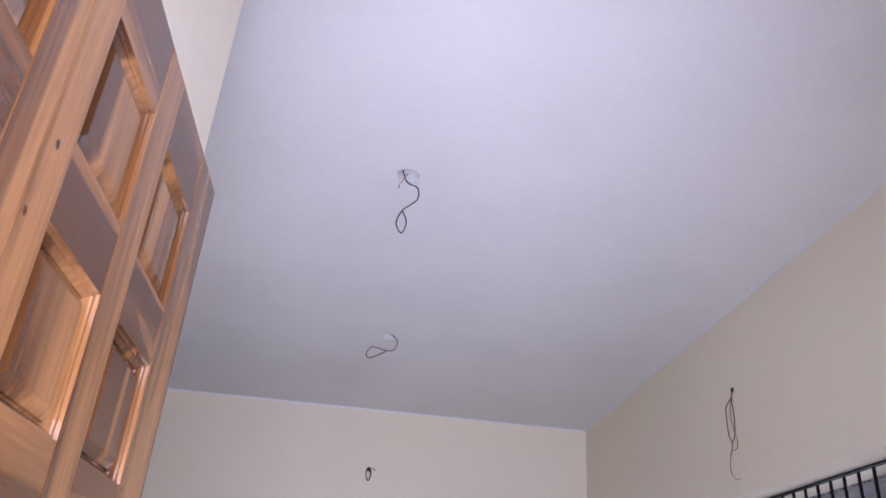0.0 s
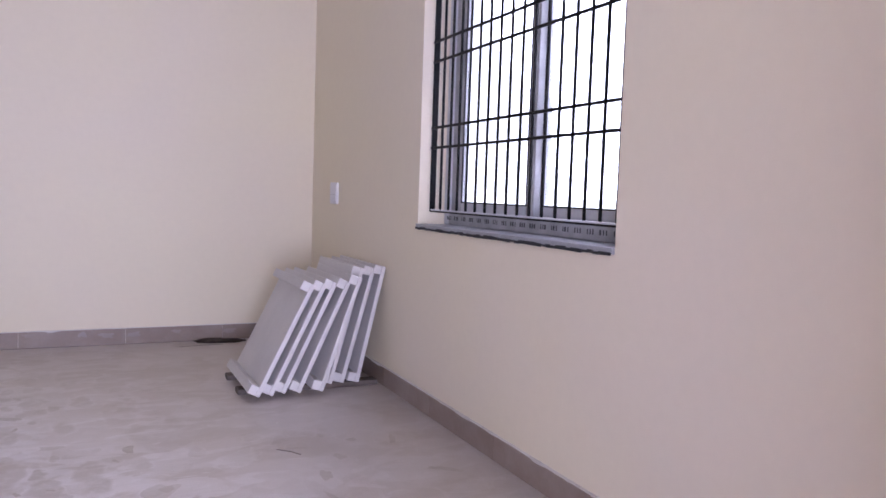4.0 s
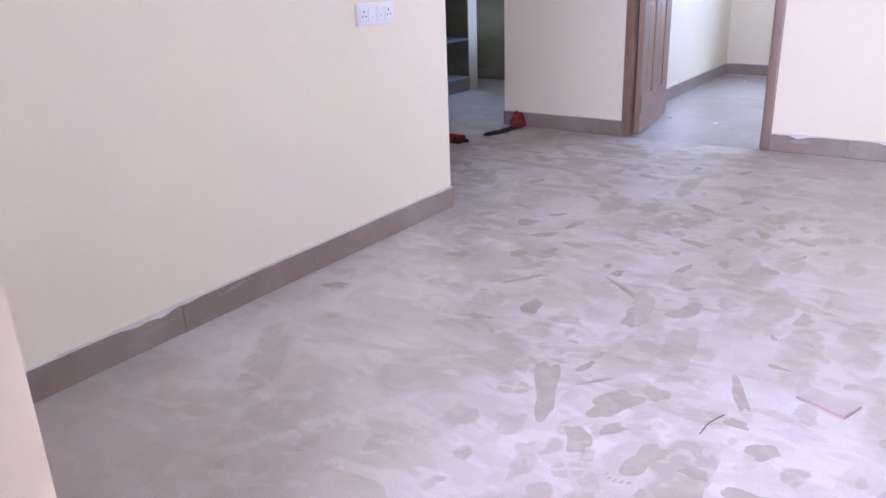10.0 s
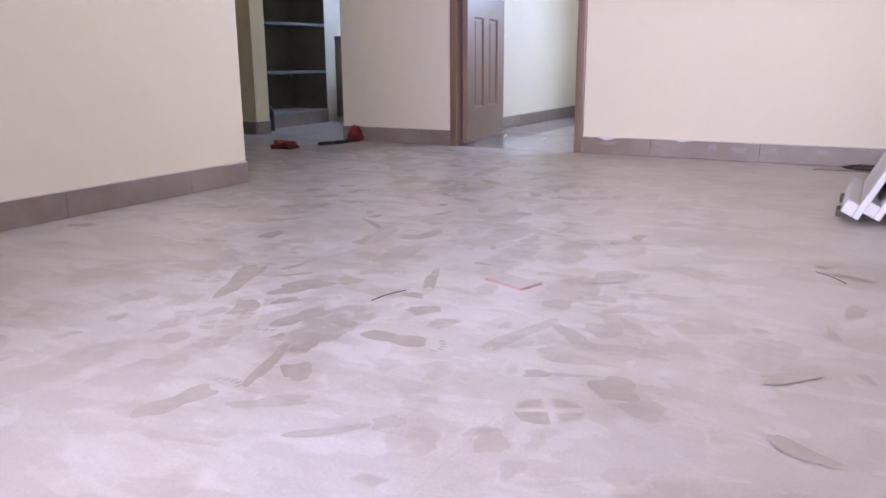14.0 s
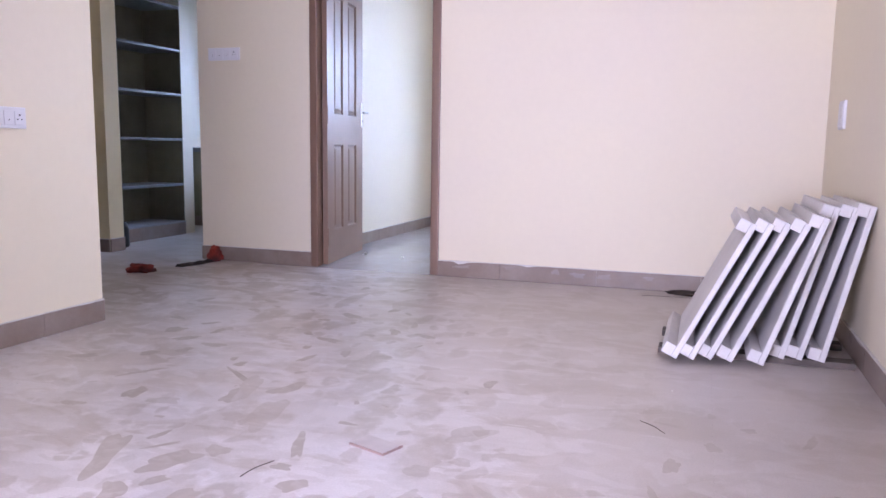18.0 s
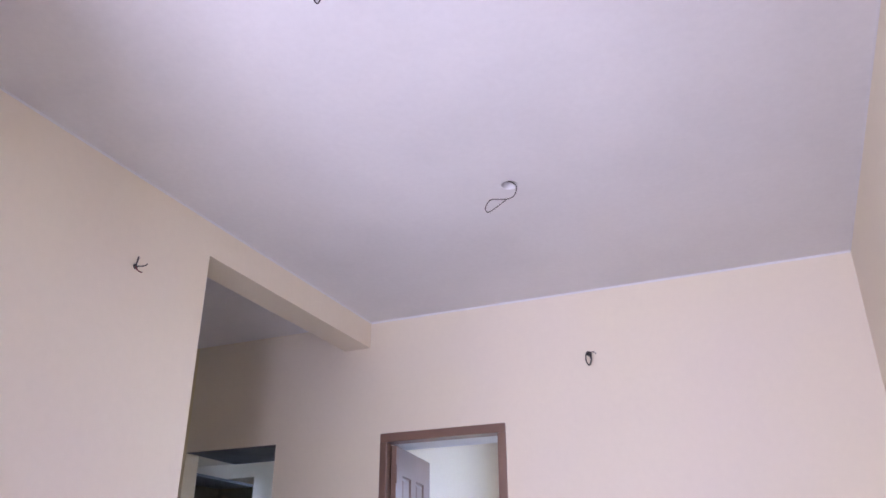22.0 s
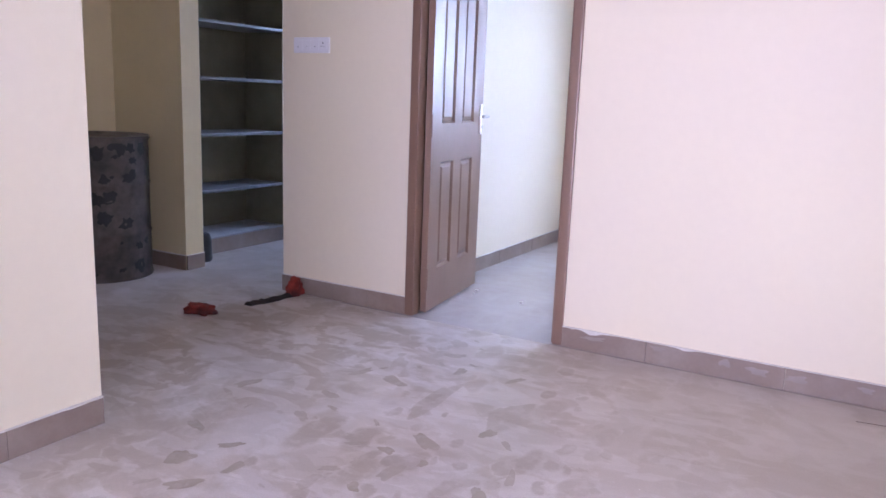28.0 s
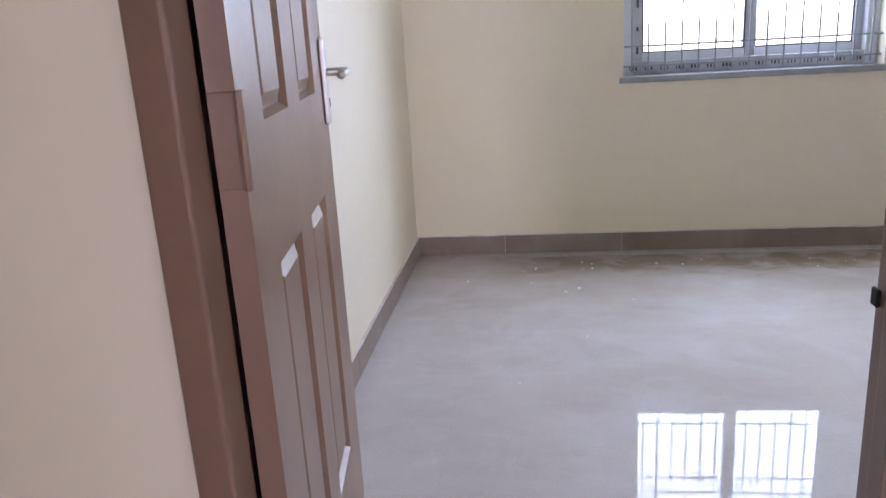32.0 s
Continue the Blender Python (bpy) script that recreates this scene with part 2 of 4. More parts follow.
    wavy.operation = "MULTIPLY_ADD"
    wavy.inputs[1].default_value = (0.11, 0.11, 0.0)
    nt.links.new(wave.outputs["Color"], wavy.inputs[0])
    nt.links.new(geo.outputs["Position"], wavy.inputs[2])

    def soles(scale, slim, turn, portion, size, ahead):
        """Scattered long blots, each of its own size, where soles have lifted the dust, and the dust pushed up beside them."""
        mp = nt.nodes.new("ShaderNodeMapping")
        mp.inputs["Location"].default_value = (ahead, 0.7 * ahead, 0)
        mp.inputs["Rotation"].default_value, mp.inputs["Scale"].default_value = (0, 0, turn), (1.0, slim, 1.0)
        nt.links.new(wavy.outputs["Vector"], mp.inputs["Vector"])
        cell = nt.nodes.new("ShaderNodeTexVoronoi")
        cell.voronoi_dimensions = "2D"
        cell.inputs["Scale"].default_value = scale
        nt.links.new(mp.outputs["Vector"], cell.inputs["Vector"])
        one = nt.nodes.new("ShaderNodeSeparateColor")
        nt.links.new(cell.outputs["Color"], one.inputs["Color"])
        there = remap(one.outputs["Red"], portion + 0.005, portion - 0.005)
        edge = plain("SUBTRACT", cell.outputs["Distance"], remap(one.outputs["Green"], 0.0, 1.0, 0.45 * size, size))
        bare = maths("MULTIPLY", there, remap(edge, 0.06, -0.06))
        ridge = maths("MULTIPLY", there, maths("MULTIPLY", remap(edge, 0.14, 0.03), remap(edge, 0.0, 0.05)))
        return maths("MULTIPLY", bare, remap(one.outputs["Blue"], 0.0, 1.0, 0.55, 1.0)), ridge

    one_way, ridge_1 = soles(5.2, 0.40, 0.55, 0.55, 0.40, 0.0)
    other_way, ridge_2 = soles(5.8, 0.45, -0.85, 0.50, 0.38, 3.1)
    small, ridge_3 = soles(12.0, 0.60, 1.30, 0.45, 0.36, 7.7)
    worn = maths("MAXIMUM", maths("MAXIMUM", one_way, other_way), small)
    patchy = maths("MULTIPLY", remap(noise_at(1.7, 4, 0.5), 0.40, 0.54, 0.35, 1.0), trodden)
    streaks = maths("MULTIPLY", remap(noise_at(4.6, 3, 1.4, (1.0, 2.6, 1), 0.75), 0.53, 0.82), maths("MULTIPLY", remap(way, 0.3, 1.3, 0.9, 0.35), remap(xyz.outputs["Y"], -3.95, -3.45, 0.3, 1.0)))
    drags = maths("MULTIPLY", remap(noise_at(3.0, 4, 0.8, (0.6, 3.4, 1), -0.5), 0.56, 0.70), trodden)
    rubbed = maths("MULTIPLY", remap(noise_at(24, 4, 0.4), 0.34, 0.50, 0.55, 1.0), maths("MULTIPLY", worn, patchy))
    mottle = maths("MAXIMUM", remap(noise_at(4.2, 4, 0.7, (1.0, 2.0, 1), 0.7), 0.515, 0.555), remap(noise_at(7.5, 4, 0.6, (1.0, 1.9, 1), -0.6), 0.53, 0.57, 0.0, 0.9))
    mottle = maths("MULTIPLY", maths("MULTIPLY", mottle, remap(noise_at(40, 4, 0.5), 0.3, 0.6, 0.75, 1.0)), maths("MULTIPLY", trodden, remap(noise_at(1.3, 3, 0.5), 0.40, 0.52, 0.45, 1.0)))
    scuff = maths("MAXIMUM", maths("MAXIMUM", rubbed, maths("MULTIPLY", streaks, 0.5)), maths("MULTIPLY", maths("MAXIMUM", mottle, drags), 0.38))
    scuff = maths("MULTIPLY", scuff, trod)
    swirl = maths("MULTIPLY", remap(noise_at(4.4, 5, 0.9, (1.0, 2.0, 1), -0.4), 0.52, 0.56), trodden)
    dust = mixed(maths("MULTIPLY", swirl, 0.6 * trod), dust, (0.73, 0.69, 0.68, 1))
    ridges = maths("MULTIPLY", maths("MAXIMUM", maths("MAXIMUM", ridge_1, ridge_2), ridge_3), maths("MULTIPLY", patchy, remap(noise_at(11, 4, 0.6), 0.45, 0.60)))
    dust = mixed(maths("MULTIPLY", ridges, 0.7 * trod), dust, (0.73, 0.69, 0.68, 1))
    # wiped clouds of pale lilac film on the polished floor
    clouds = maths("MULTIPLY", remap(noise_at(2.1, 5, 0.9, (1.0, 1.4, 1), 0.4), 0.45, 0.62), 0.55 * pale)
    dust = mixed(clouds, dust, (0.62, 0.60, 0.64, 1))
    # dried slurry along the far wall of the polished room
    ragged = plain("ADD", xyz.outputs["Y"], plain("MULTIPLY", remap(noise_at(4.5, 5, 0.8, (1.0, 1.6, 1)), 0.3, 0.7, -0.12, 0.12), 1.0))
    band = maths("MULTIPLY", remap(ragged, 2.62, 2.78), remap(ragged, 2.95, 2.89))
    slurry = maths("MULTIPLY", maths("MULTIPLY", maths("MAXIMUM", band, remap(ragged, 2.05, 2.75, 0.0, 0.4)), remap(xyz.outputs["X"], -2.95, -2.6)), remap(noise_at(7, 5, 0.6), 0.36, 0.52, 0.55, 1.0))
    dust = mixed(maths("MULTIPLY", slurry, 0.9), dust, (0.27, 0.215, 0.135, 1))
    broad = remap(noise_at(0.9, 4, 0.4), 0.34, 0.56, 0.74, 1.0)
    cover = maths("MULTIPLY", maths("SUBTRACT", 1.0, maths("MULTIPLY", scuff, 0.75)), broad)
    cover = maths("MULTIPLY", cover, dust_amount)
    color = mixed(cover, tile, dust)
    color = mixed(remap(noise_at(170, 3), 0.35, 0.75, 0.0, 0.16), color, (0.2, 0.17, 0.15, 1))
    if prints:
        # dust lifted off by a sole, most in the middle of the print
        wear = nt.nodes.new("ShaderNodeAttribute")
        wear.attribute_name = "wear"
        lifted = maths("MULTIPLY", wear.outputs["Fac"], remap(noise_at(28, 4, 0.5), 0.32, 0.52, 0.7, 1.0))
        color = mixed(lifted, color, mixed(remap(noise_at(9, 4), 0.35, 0.65), (0.35, 0.30, 0.245, 1), (0.425, 0.368, 0.308, 1)))
    nt.links.new(color, b.inputs["Base Color"])
    nt.links.new(remap(cover, 0.0, 1.0, gloss, rough), b.inputs["Roughness"])
    bp = nt.nodes.new("ShaderNodeBump")
    bp.inputs["Strength"].default_value, bp.inputs["Distance"].default_value = 0.06, 0.002
    nt.links.new(cover, bp.inputs["Height"])
    nt.links.new(bp.outputs["Normal"], b.inputs["Normal"])
    return m


WALL = node_mat("cream_wall_paint", (0.80, 0.72, 0.54), 0.55, vary=0.04, scale=0.9, tint=(0.785, 0.70, 0.565), fine=0.02, fine_scale=25, bump=0.05, bump_scale=45)
CEIL = node_mat("white_ceiling_paint", (0.80, 0.79, 0.772), 0.7, vary=0.06, scale=1.5, fine=0.03, fine_scale=30, bump=0.15, bump_scale=40)
YELLOW_WALL = node_mat("warm_yellow_wall_tone", (0.80, 0.69, 0.42), 0.55, vary=0.05, scale=1.2, fine=0.02, fine_scale=25, bump=0.05, bump_scale=45)
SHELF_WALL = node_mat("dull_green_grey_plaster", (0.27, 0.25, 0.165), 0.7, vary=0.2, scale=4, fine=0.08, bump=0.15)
SKIRT = node_mat("brown_grey_skirting_tile", (0.25, 0.187, 0.15), 0.38, vary=0.18, scale=5, fine=0.08, fine_scale=50, tint=(0.31, 0.25, 0.21))
PUTTY = node_mat("white_putty", (0.72, 0.68, 0.63), 0.8, vary=0.15, scale=15, fine=0.1, bump=0.4)
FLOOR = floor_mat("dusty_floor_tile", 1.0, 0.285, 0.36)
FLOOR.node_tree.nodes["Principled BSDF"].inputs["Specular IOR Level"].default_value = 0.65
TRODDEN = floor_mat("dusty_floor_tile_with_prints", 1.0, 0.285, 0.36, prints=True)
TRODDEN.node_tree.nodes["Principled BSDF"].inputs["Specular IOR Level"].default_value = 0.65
FLOOR_WET = floor_mat("polished_floor_tile", 0.9, 0.008, 0.022, 0.22, 0.65)
FLOOR_WET.node_tree.nodes["Principled BSDF"].inputs["Specular IOR Level"].default_value = 0.3
JOINT = node_mat("tile_grout", (0.42, 0.37, 0.34), 0.85, vary=0.2, scale=20)
BROWN = node_mat("brown_gloss_door_paint", (0.225, 0.132, 0.088), 0.34, spec=0.85, vary=0.12, scale=3, fine=0.06, fine_scale=90, bump=0.12, bump_scale=30)
TEAK = wood_mat("varnished_teak", (0.48, 0.215, 0.068), (0.145, 0.051, 0.0145), 0.19, 14, (9, 9, 0.6))
KNOT = node_mat("dark_teak_knot", (0.09, 0.032, 0.012), 0.35, vary=0.4, scale=60)
TEAK_RAIL = wood_mat("varnished_teak_across", (0.43, 0.188, 0.06), (0.13, 0.046, 0.013), 0.19, 14, (9, 0.6, 9))
SOFFIT_GREY = node_mat("dark_grey_soffit", (0.13, 0.13, 0.125), 0.85, vary=0.25, scale=4, fine=0.1, bump=0.3)
STEEL = node_mat("brushed_steel", (0.62, 0.6, 0.57), 0.34, metal=1.0, vary=0.08, scale=30)
BLACK = node_mat("black_enamel_steel", (0.005, 0.005, 0.006), 0.45, vary=0.3, scale=15, spec=0.15)
UPVC = node_mat("grey_white_upvc", (0.60, 0.61, 0.64), 0.4, vary=0.1, scale=6)
TAPE = node_mat("grey_protective_tape", (0.46, 0.46, 0.475), 0.5, vary=0.25, scale=9, fine=0.1)
GASKET = node_mat("black_rubber_gasket", (0.02, 0.02, 0.022), 0.6)
GRANITE = node_mat("dark_grey_granite", (0.22, 0.23, 0.25), 0.35, vary=0.3, scale=20, fine=0.35, fine_scale=220)
SILL = node_mat("grey_sill_stone", (0.36, 0.37, 0.39), 0.4, vary=0.2, scale=12, fine=0.2, fine_scale=200)
PLASTIC = node_mat("white_switch_plastic", (0.78, 0.77, 0.79), 0.34, vary=0.03, scale=8)
DARKHOLE = node_mat("dark_plastic_slot", (0.02, 0.02, 0.02), 0.6)
BOARD = node_mat("white_board", (0.66, 0.635, 0.62), 0.5, vary=0.06, scale=6, fine=0.04, bump=0.08)
PLANK = node_mat("grey_brown_plank", (0.16, 0.13, 0.11), 0.8, vary=0.4, scale=6, fine=0.2, bump=0.4)
DRUM = node_mat("soiled_black_drum_paint", (0.125, 0.103, 0.085), 0.65, vary=0.5, scale=7, fine=0.35, fine_scale=25, bump=0.4, bump_scale=12, tint=(0.055, 0.05, 0.047))
DRUM_TOP = node_mat("dusty_drum_lid", (0.30, 0.27, 0.22), 0.8, vary=0.4, scale=9, fine=0.25, bump=0.3)
# pale tone imitates the window glare that eats into the bedroom bars
GRILLE_STEEL = node_mat("pale_bar_for_glare", (0.30, 0.31, 0.33), 0.4, vary=0.2, scale=20)
FLAKE = node_mat("bare_black_drum_patch", (0.010, 0.011, 0.012), 0.45, vary=0.4, scale=20, bump=0.3)
RED = node_mat("red_rag", (0.30, 0.035, 0.02), 0.9, vary=0.6, scale=14, fine=0.3, bump=0.6, bump_scale=60, tint=(0.05, 0.01, 0.01))
DARKRAG = node_mat("blackened_rag", (0.025, 0.018, 0.016), 0.9, vary=0.4, scale=20, bump=0.6)
WIRE_BLACK = node_mat("black_wire", (0.03, 0.022, 0.02), 0.5)
WIRE_BROWN = node_mat("faded_brown_wire", (0.13, 0.095, 0.07), 0.5)
WIRE_YELLOW = node_mat("yellow_wire", (0.35, 0.22, 0.05), 0.5)
WIRE_RED = node_mat("red_wire", (0.18, 0.03, 0.025), 0.5)
SMEAR = node_mat("thin_putty_smear", (0.36, 0.30, 0.265), 0.75, vary=0.3, scale=30, fine=0.15, tint=(0.30, 0.255, 0.22))
STAIN = node_mat("dark_brown_damp_stain", (0.05, 0.034, 0.026), 0.85, vary=0.5, scale=18, bump=0.5)
CHIP = node_mat("white_plaster_chip", (0.75, 0.73, 0.7), 0.85, vary=0.15, scale=40)
PAPER_EDGE = node_mat("pink_card_edge", (0.36, 0.25, 0.22), 0.7, vary=0.2, scale=14)
PAPER = node_mat("pinkish_card", (0.62, 0.565, 0.54), 0.7, vary=0.12, scale=14)

WINDOW_PRINT = node_mat("tape_lettering", (0.05, 0.05, 0.06), 0.6)

GLOW = bpy.data.materials.new("hazy_white_daylight")
GLOW.use_nodes = True
GLOW.node_tree.nodes["Principled BSDF"].inputs["Emission Color"].default_value = (0.93, 0.97, 1.0, 1)
GLOW.node_tree.nodes["Principled BSDF"].inputs["Emission Strength"].default_value = 2.5
GLASS = bpy.data.materials.new("window_glass")
GLASS.use_nodes = True
gb = GLASS.node_tree.nodes["Principled BSDF"]
gb.inputs["Base Color"].default_value = (0.95, 0.98, 0.97, 1)
gb.inputs["Transmission Weight"].default_value, gb.inputs["Roughness"].default_value, gb.inputs["IOR"].default_value = 1.0, 0.0, 1.45

# ---- mesh helpers ----


def box(bm, x0, y0, z0, x1, y1, z1):
    v = [bm.verts.new((x, y, z)) for x in (x0, x1) for y in (y0, y1) for z in (z0, z1)]
    for f in ((0, 1, 3, 2), (4, 6, 7, 5), (0, 4, 5, 1), (2, 3, 7, 6), (0, 2, 6, 4), (1, 5, 7, 3)):
        bm.faces.new([v[i] for i in f])
    return bm


def boxes(*dims, bevel=0.0, seg=2):
    bm = bmesh.new()
    for d in dims:
        box(bm, *d)
    if bevel:
        bmesh.ops.bevel(bm, geom=bm.edges[:], offset=bevel, segments=seg, affect="EDGES", profile=0.6)
    return bm


def mesh_of(name, bm, material, smooth=False):
    me = bpy.data.meshes.new(name)
    bmesh.ops.recalc_face_normals(bm, faces=bm.faces[:])
    bm.to_mesh(me)
    bm.free()
    me.materials.append(material)
    if smooth:
        for p in me.polygons:
            p.use_smooth = True
    return me


def part(name, bm, material, parent=None, label="", m=None, smooth=False):
    ob = new(name, mesh_of(name, bm, material, smooth))
    if parent is not None:
        ob.parent = parent
    if m is not None:
        ob.matrix_basis = m
    return tagged(ob, label)


def share(name, me, parent, m, label=""):
    ob = new(name, me)
    ob.parent = parent
    ob.matrix_basis = m
    return tagged(ob, label)


def empty(name, label="", category="", group="", m=None):
    ob = new(name)
    ob.empty_display_size = 0.1
    if m is not None:
        ob.matrix_basis = m
    return tagged(ob, label, category, group)


def structure(name, bm, material, label, category="wall"):
    return tagged(part(name, bm, material), label, category, kind="structure")


def tube(bm, points, radius, sides=6):
    """A round cord along points."""
    pts = [Vector(p) for p in points]
    rings = []
    for i, p in enumerate(pts):
        d = (pts[min(i + 1, len(pts) - 1)] - pts[max(i - 1, 0)]).normalized()
        a = d.orthogonal().normalized() if i == 0 else (last - d * last.dot(d)).normalized()
        last, c = a, d.cross(a)
        rings.append([bm.verts.new(p + radius * (a * math.cos(k * math.tau / sides) + c * math.sin(k * math.tau / sides))) for k in range(sides)])
    for r, s in zip(rings, rings[1:]):
        for k in range(sides):
            bm.faces.new((r[k], r[(k + 1) % sides], s[(k + 1) % sides], s[k]))
    bm.faces.new(rings[0][::-1])
    bm.faces.new(rings[-1])
    return bm


def curve_points(ctrl, n=8):
    """Catmull-Rom points through ctrl."""
    p = [Vector(c) for c in ctrl]
    p = [2 * p[0] - p[1], *p, 2 * p[-1] - p[-2]]
    out = []
    for i in range(1, len(p) - 2):
        for k in range(n):
            t = k / n
            out.append(0.5 * (2 * p[i] + (p[i + 1] - p[i - 1]) * t + (2 * p[i - 1] - 5 * p[i] + 4 * p[i + 1] - p[i + 2]) * t * t + (3 * p[i] - p[i - 1] - 3 * p[i + 1] + p[i + 2]) * t**3))
    return out + [p[-2]]


def lathe(bm, profile, sides=48):
    rings = [[bm.verts.new((r * math.cos(k * math.tau / sides), r * math.sin(k * math.tau / sides), z)) for k in range(sides)] for r, z in profile]
    for a, b2 in zip(rings, rings[1:]):
        for k in range(sides):
            bm.faces.new((a[k], a[(k + 1) % sides], b2[(k + 1) % sides], b2[k]))
    return rings


# ---- large structure ----
H, T, TK = 2.937, 0.20, 0.15   # ceiling height, wall thickness, the same at the kitchen
LX, LE = -3.24, -1.825      # hall's side wall and where it ends
FY = -4.37                 # front wall of the hall beside the entry
EX, EY = -2.088, -5.50      # entry passage: side wall, entrance wall
DX = -5.48                 # far side of the dining space
BX, BY = -3.315, 3.055       # bedroom walls
KX, KY = -5.50, 2.60       # kitchen walls

WY0, WY1, WZ0, WZ1 = -3.374, -1.872, 0.874, 2.076   # hall window
JX0, JX1, JH = -3.13, -2.212, 2.10                    # bedroom door frame
structure("wall_window", boxes(
    (0, EY - 0.15, 0, 0.23, WY0, H), (0, WY1, 0, 0.23, BY + 0.2, H),
    (0, WY0, 0, 0.23, WY1, WZ0 - 0.02), ), WALL, "cream painted outer wall with a barred window")
bm = bmesh.new()
cut = [[bm.verts.new((x, y, z)) for x, z in ((0, WZ1), (0.13, WZ1 - 0.043), (0.23, WZ1 - 0.043), (0.23, H), (0, H))] for y in (WY0, WY1)]
for k in range(5):
    bm.faces.new((cut[0][k], cut[0][(k + 1) % 5], cut[1][(k + 1) % 5], cut[1][k]))
structure("lintel_window", bm, WALL, "cream painted lintel with a sloping soffit over the window", "lintel")
structure("wall_far", boxes(
    (-4.835, 0, 2.095, -4.005, TK, H), (-4.005, 0, 0, -3.52, TK, H), (-3.52, 0, 0, JX0, T, H),
    (JX0, 0, JH, JX1, T, H), (JX1, 0, 0, 0, T, H)), WALL, "cream painted wall with a door and an open passage")
# yellow put into this wall end for light bounced off the dining walls
structure("wall_far_dining", boxes((DX - 0.15, 0, 0, -4.835, TK, H)), YELLOW_WALL, "wall end beside the passage, yellowed for warm bounced light", "wall")
structure("wall_side", boxes((LX - 0.21, FY - 0.2, 0, LX, LE, H), (LX - 0.21, LE, 2.738, LX, 0, H)), WALL, "cream painted side wall with a beam over the wide opening")
structure("wall_front", boxes((LX, FY - 0.2, 0, EX - 0.15, FY, H), (EX - 0.15, EY, 0, EX, FY, H)), WALL, "cream painted wall turning into the entry")
structure("wall_entrance", boxes((EX - 0.15, EY - 0.15, 0, -2.075, EY, H), (-2.075, EY - 0.15, 2.16, -0.95, EY, H), (-0.95, EY - 0.15, 0, 0, EY, H)), WALL, "cream painted wall round the main door")
structure("wall_dining", boxes((DX - 0.15, -4.6, 0, DX, 0, H), (DX, -4.6, 0, LX - 0.21, -4.4, H)), YELLOW_WALL, "warm yellow dining walls")
structure("wall_bedroom_side", boxes((BX - 0.2, T, 0, BX, BY + 0.2, H)), WALL, "pale cream bedroom side wall")
structure("wall_bedroom_far", boxes((BX, BY, 0, -2.245, BY + 0.2, H), (-2.245, BY, 0, -1.05, BY + 0.2, 0.87), (-2.245, BY, 2.10, -1.05, BY + 0.2, H), (-1.05, BY, 0, 0, BY + 0.2, H)), WALL, "pale cream bedroom wall round a window")
structure("wall_kitchen", boxes(
    (KX - 0.2, 1.385, 0, KX, KY + 0.2, H), (KX - 0.2, TK, 0, KX, 1.385, H), (KX - 0.2, KY, 0, -4.85, KY + 0.2, H), (-4.85, KY, 0, -3.85, KY + 0.2, 1.15),
    (-4.85, KY, 2.05, -3.85, KY + 0.2, H), (-3.85, KY, 0, BX - 0.2, KY + 0.2, H)), WALL, "pale kitchen walls")
HOLES = ((-1.647, -3.29, 0.043), (-1.612, -1.57, 0.043))
bm = boxes((DX - 0.15, EY - 0.15, H + 0.07, 0.23, BY + 0.2, H + 0.19), (DX - 0.15, EY - 0.15, H, -1.72, BY + 0.2, H + 0.07), (-1.52, EY - 0.15, H, 0.23, BY + 0.2, H + 0.07),
           (-1.72, EY - 0.15, H, -1.52, HOLES[0][1] - 0.1, H + 0.07), (-1.72, HOLES[0][1] + 0.1, H, -1.52, HOLES[1][1] - 0.1, H + 0.07), (-1.72, HOLES[1][1] + 0.1, H, -1.52, BY + 0.2, H + 0.07))
for hx, hy, hr in HOLES:
    ring = [[], [], []]
    for k in range(32):
        a = math.tau * k / 32
        c, s = math.cos(a), math.sin(a)
        e = 0.1 / max(abs(c), abs(s))
        ring[0].append(bm.verts.new((-1.62 + e * c, hy + e * s, H)))
        ring[1].append(bm.verts.new((hx + hr * c, hy + hr * s, H)))
        ring[2].append(bm.verts.new((hx + hr * c, hy + hr * s, H + 0.068)))
    for p, q in zip(ring, ring[1:]):
        for k in range(32):
            bm.faces.new((p[k], p[(k + 1) % 32], q[(k + 1) % 32], q[k]))
structure("ceiling", bm, CEIL, "white painted concrete ceiling with round wiring boxes", "ceiling")
structure("loft_bedroom", boxes((BX, T, 2.10, 0, 0.64, 2.20)), CEIL, "white painted concrete loft slab over the door", "loft")
structure("loft_kitchen", boxes((KX, TK, 2.095, BX - 0.2, 0.60, 2.195)), WALL, "painted concrete loft slab over the passage", "loft")
# thin dark grey sheet under the passage header and the loft slab
structure("soffit_kitchen", boxes((-4.834, 0.003, 2.0915, -4.006, 0.598, 2.0945)), SOFFIT_GREY, "dark grey soffit sheet over the kitchen passage", "soffit")
structure("ground", boxes((-60, -70, -0.4, 60, 60, -0.3)), PUTTY, "pale bare ground outside", "ground")
floor = structure("floor", boxes((DX - 0.15, EY - 0.9, -0.25, 0.23, BY + 0.2, -0.0006)), JOINT, "dusty beige vitrified tile floor", "floor")
structure("backdrop_window", boxes((2.5, -10, -0.3, 2.52, 6, 7)), GLOW, "plain hazy white daylight outside", "backdrop")
structure("backdrop_bedroom", boxes((-7, 6.2, -0.3, 2.4, 6.22, 7)), GLOW, "plain hazy white daylight outside", "backdrop")
for name, dims in (("trim_far", (LX + 0.002, -0.0018, H - 0.014, -0.002, -0.0002, H)), ("trim_side", (LX + 0.0002, FY, H - 0.012, LX + 0.0018, -0.002, H)),
                   ("trim_window", (-0.0018, EY, H - 0.010, -0.0002, -0.002, H))):
    structure(name, boxes(dims), CEIL, "white ceiling paint lapping onto the wall", "trim")

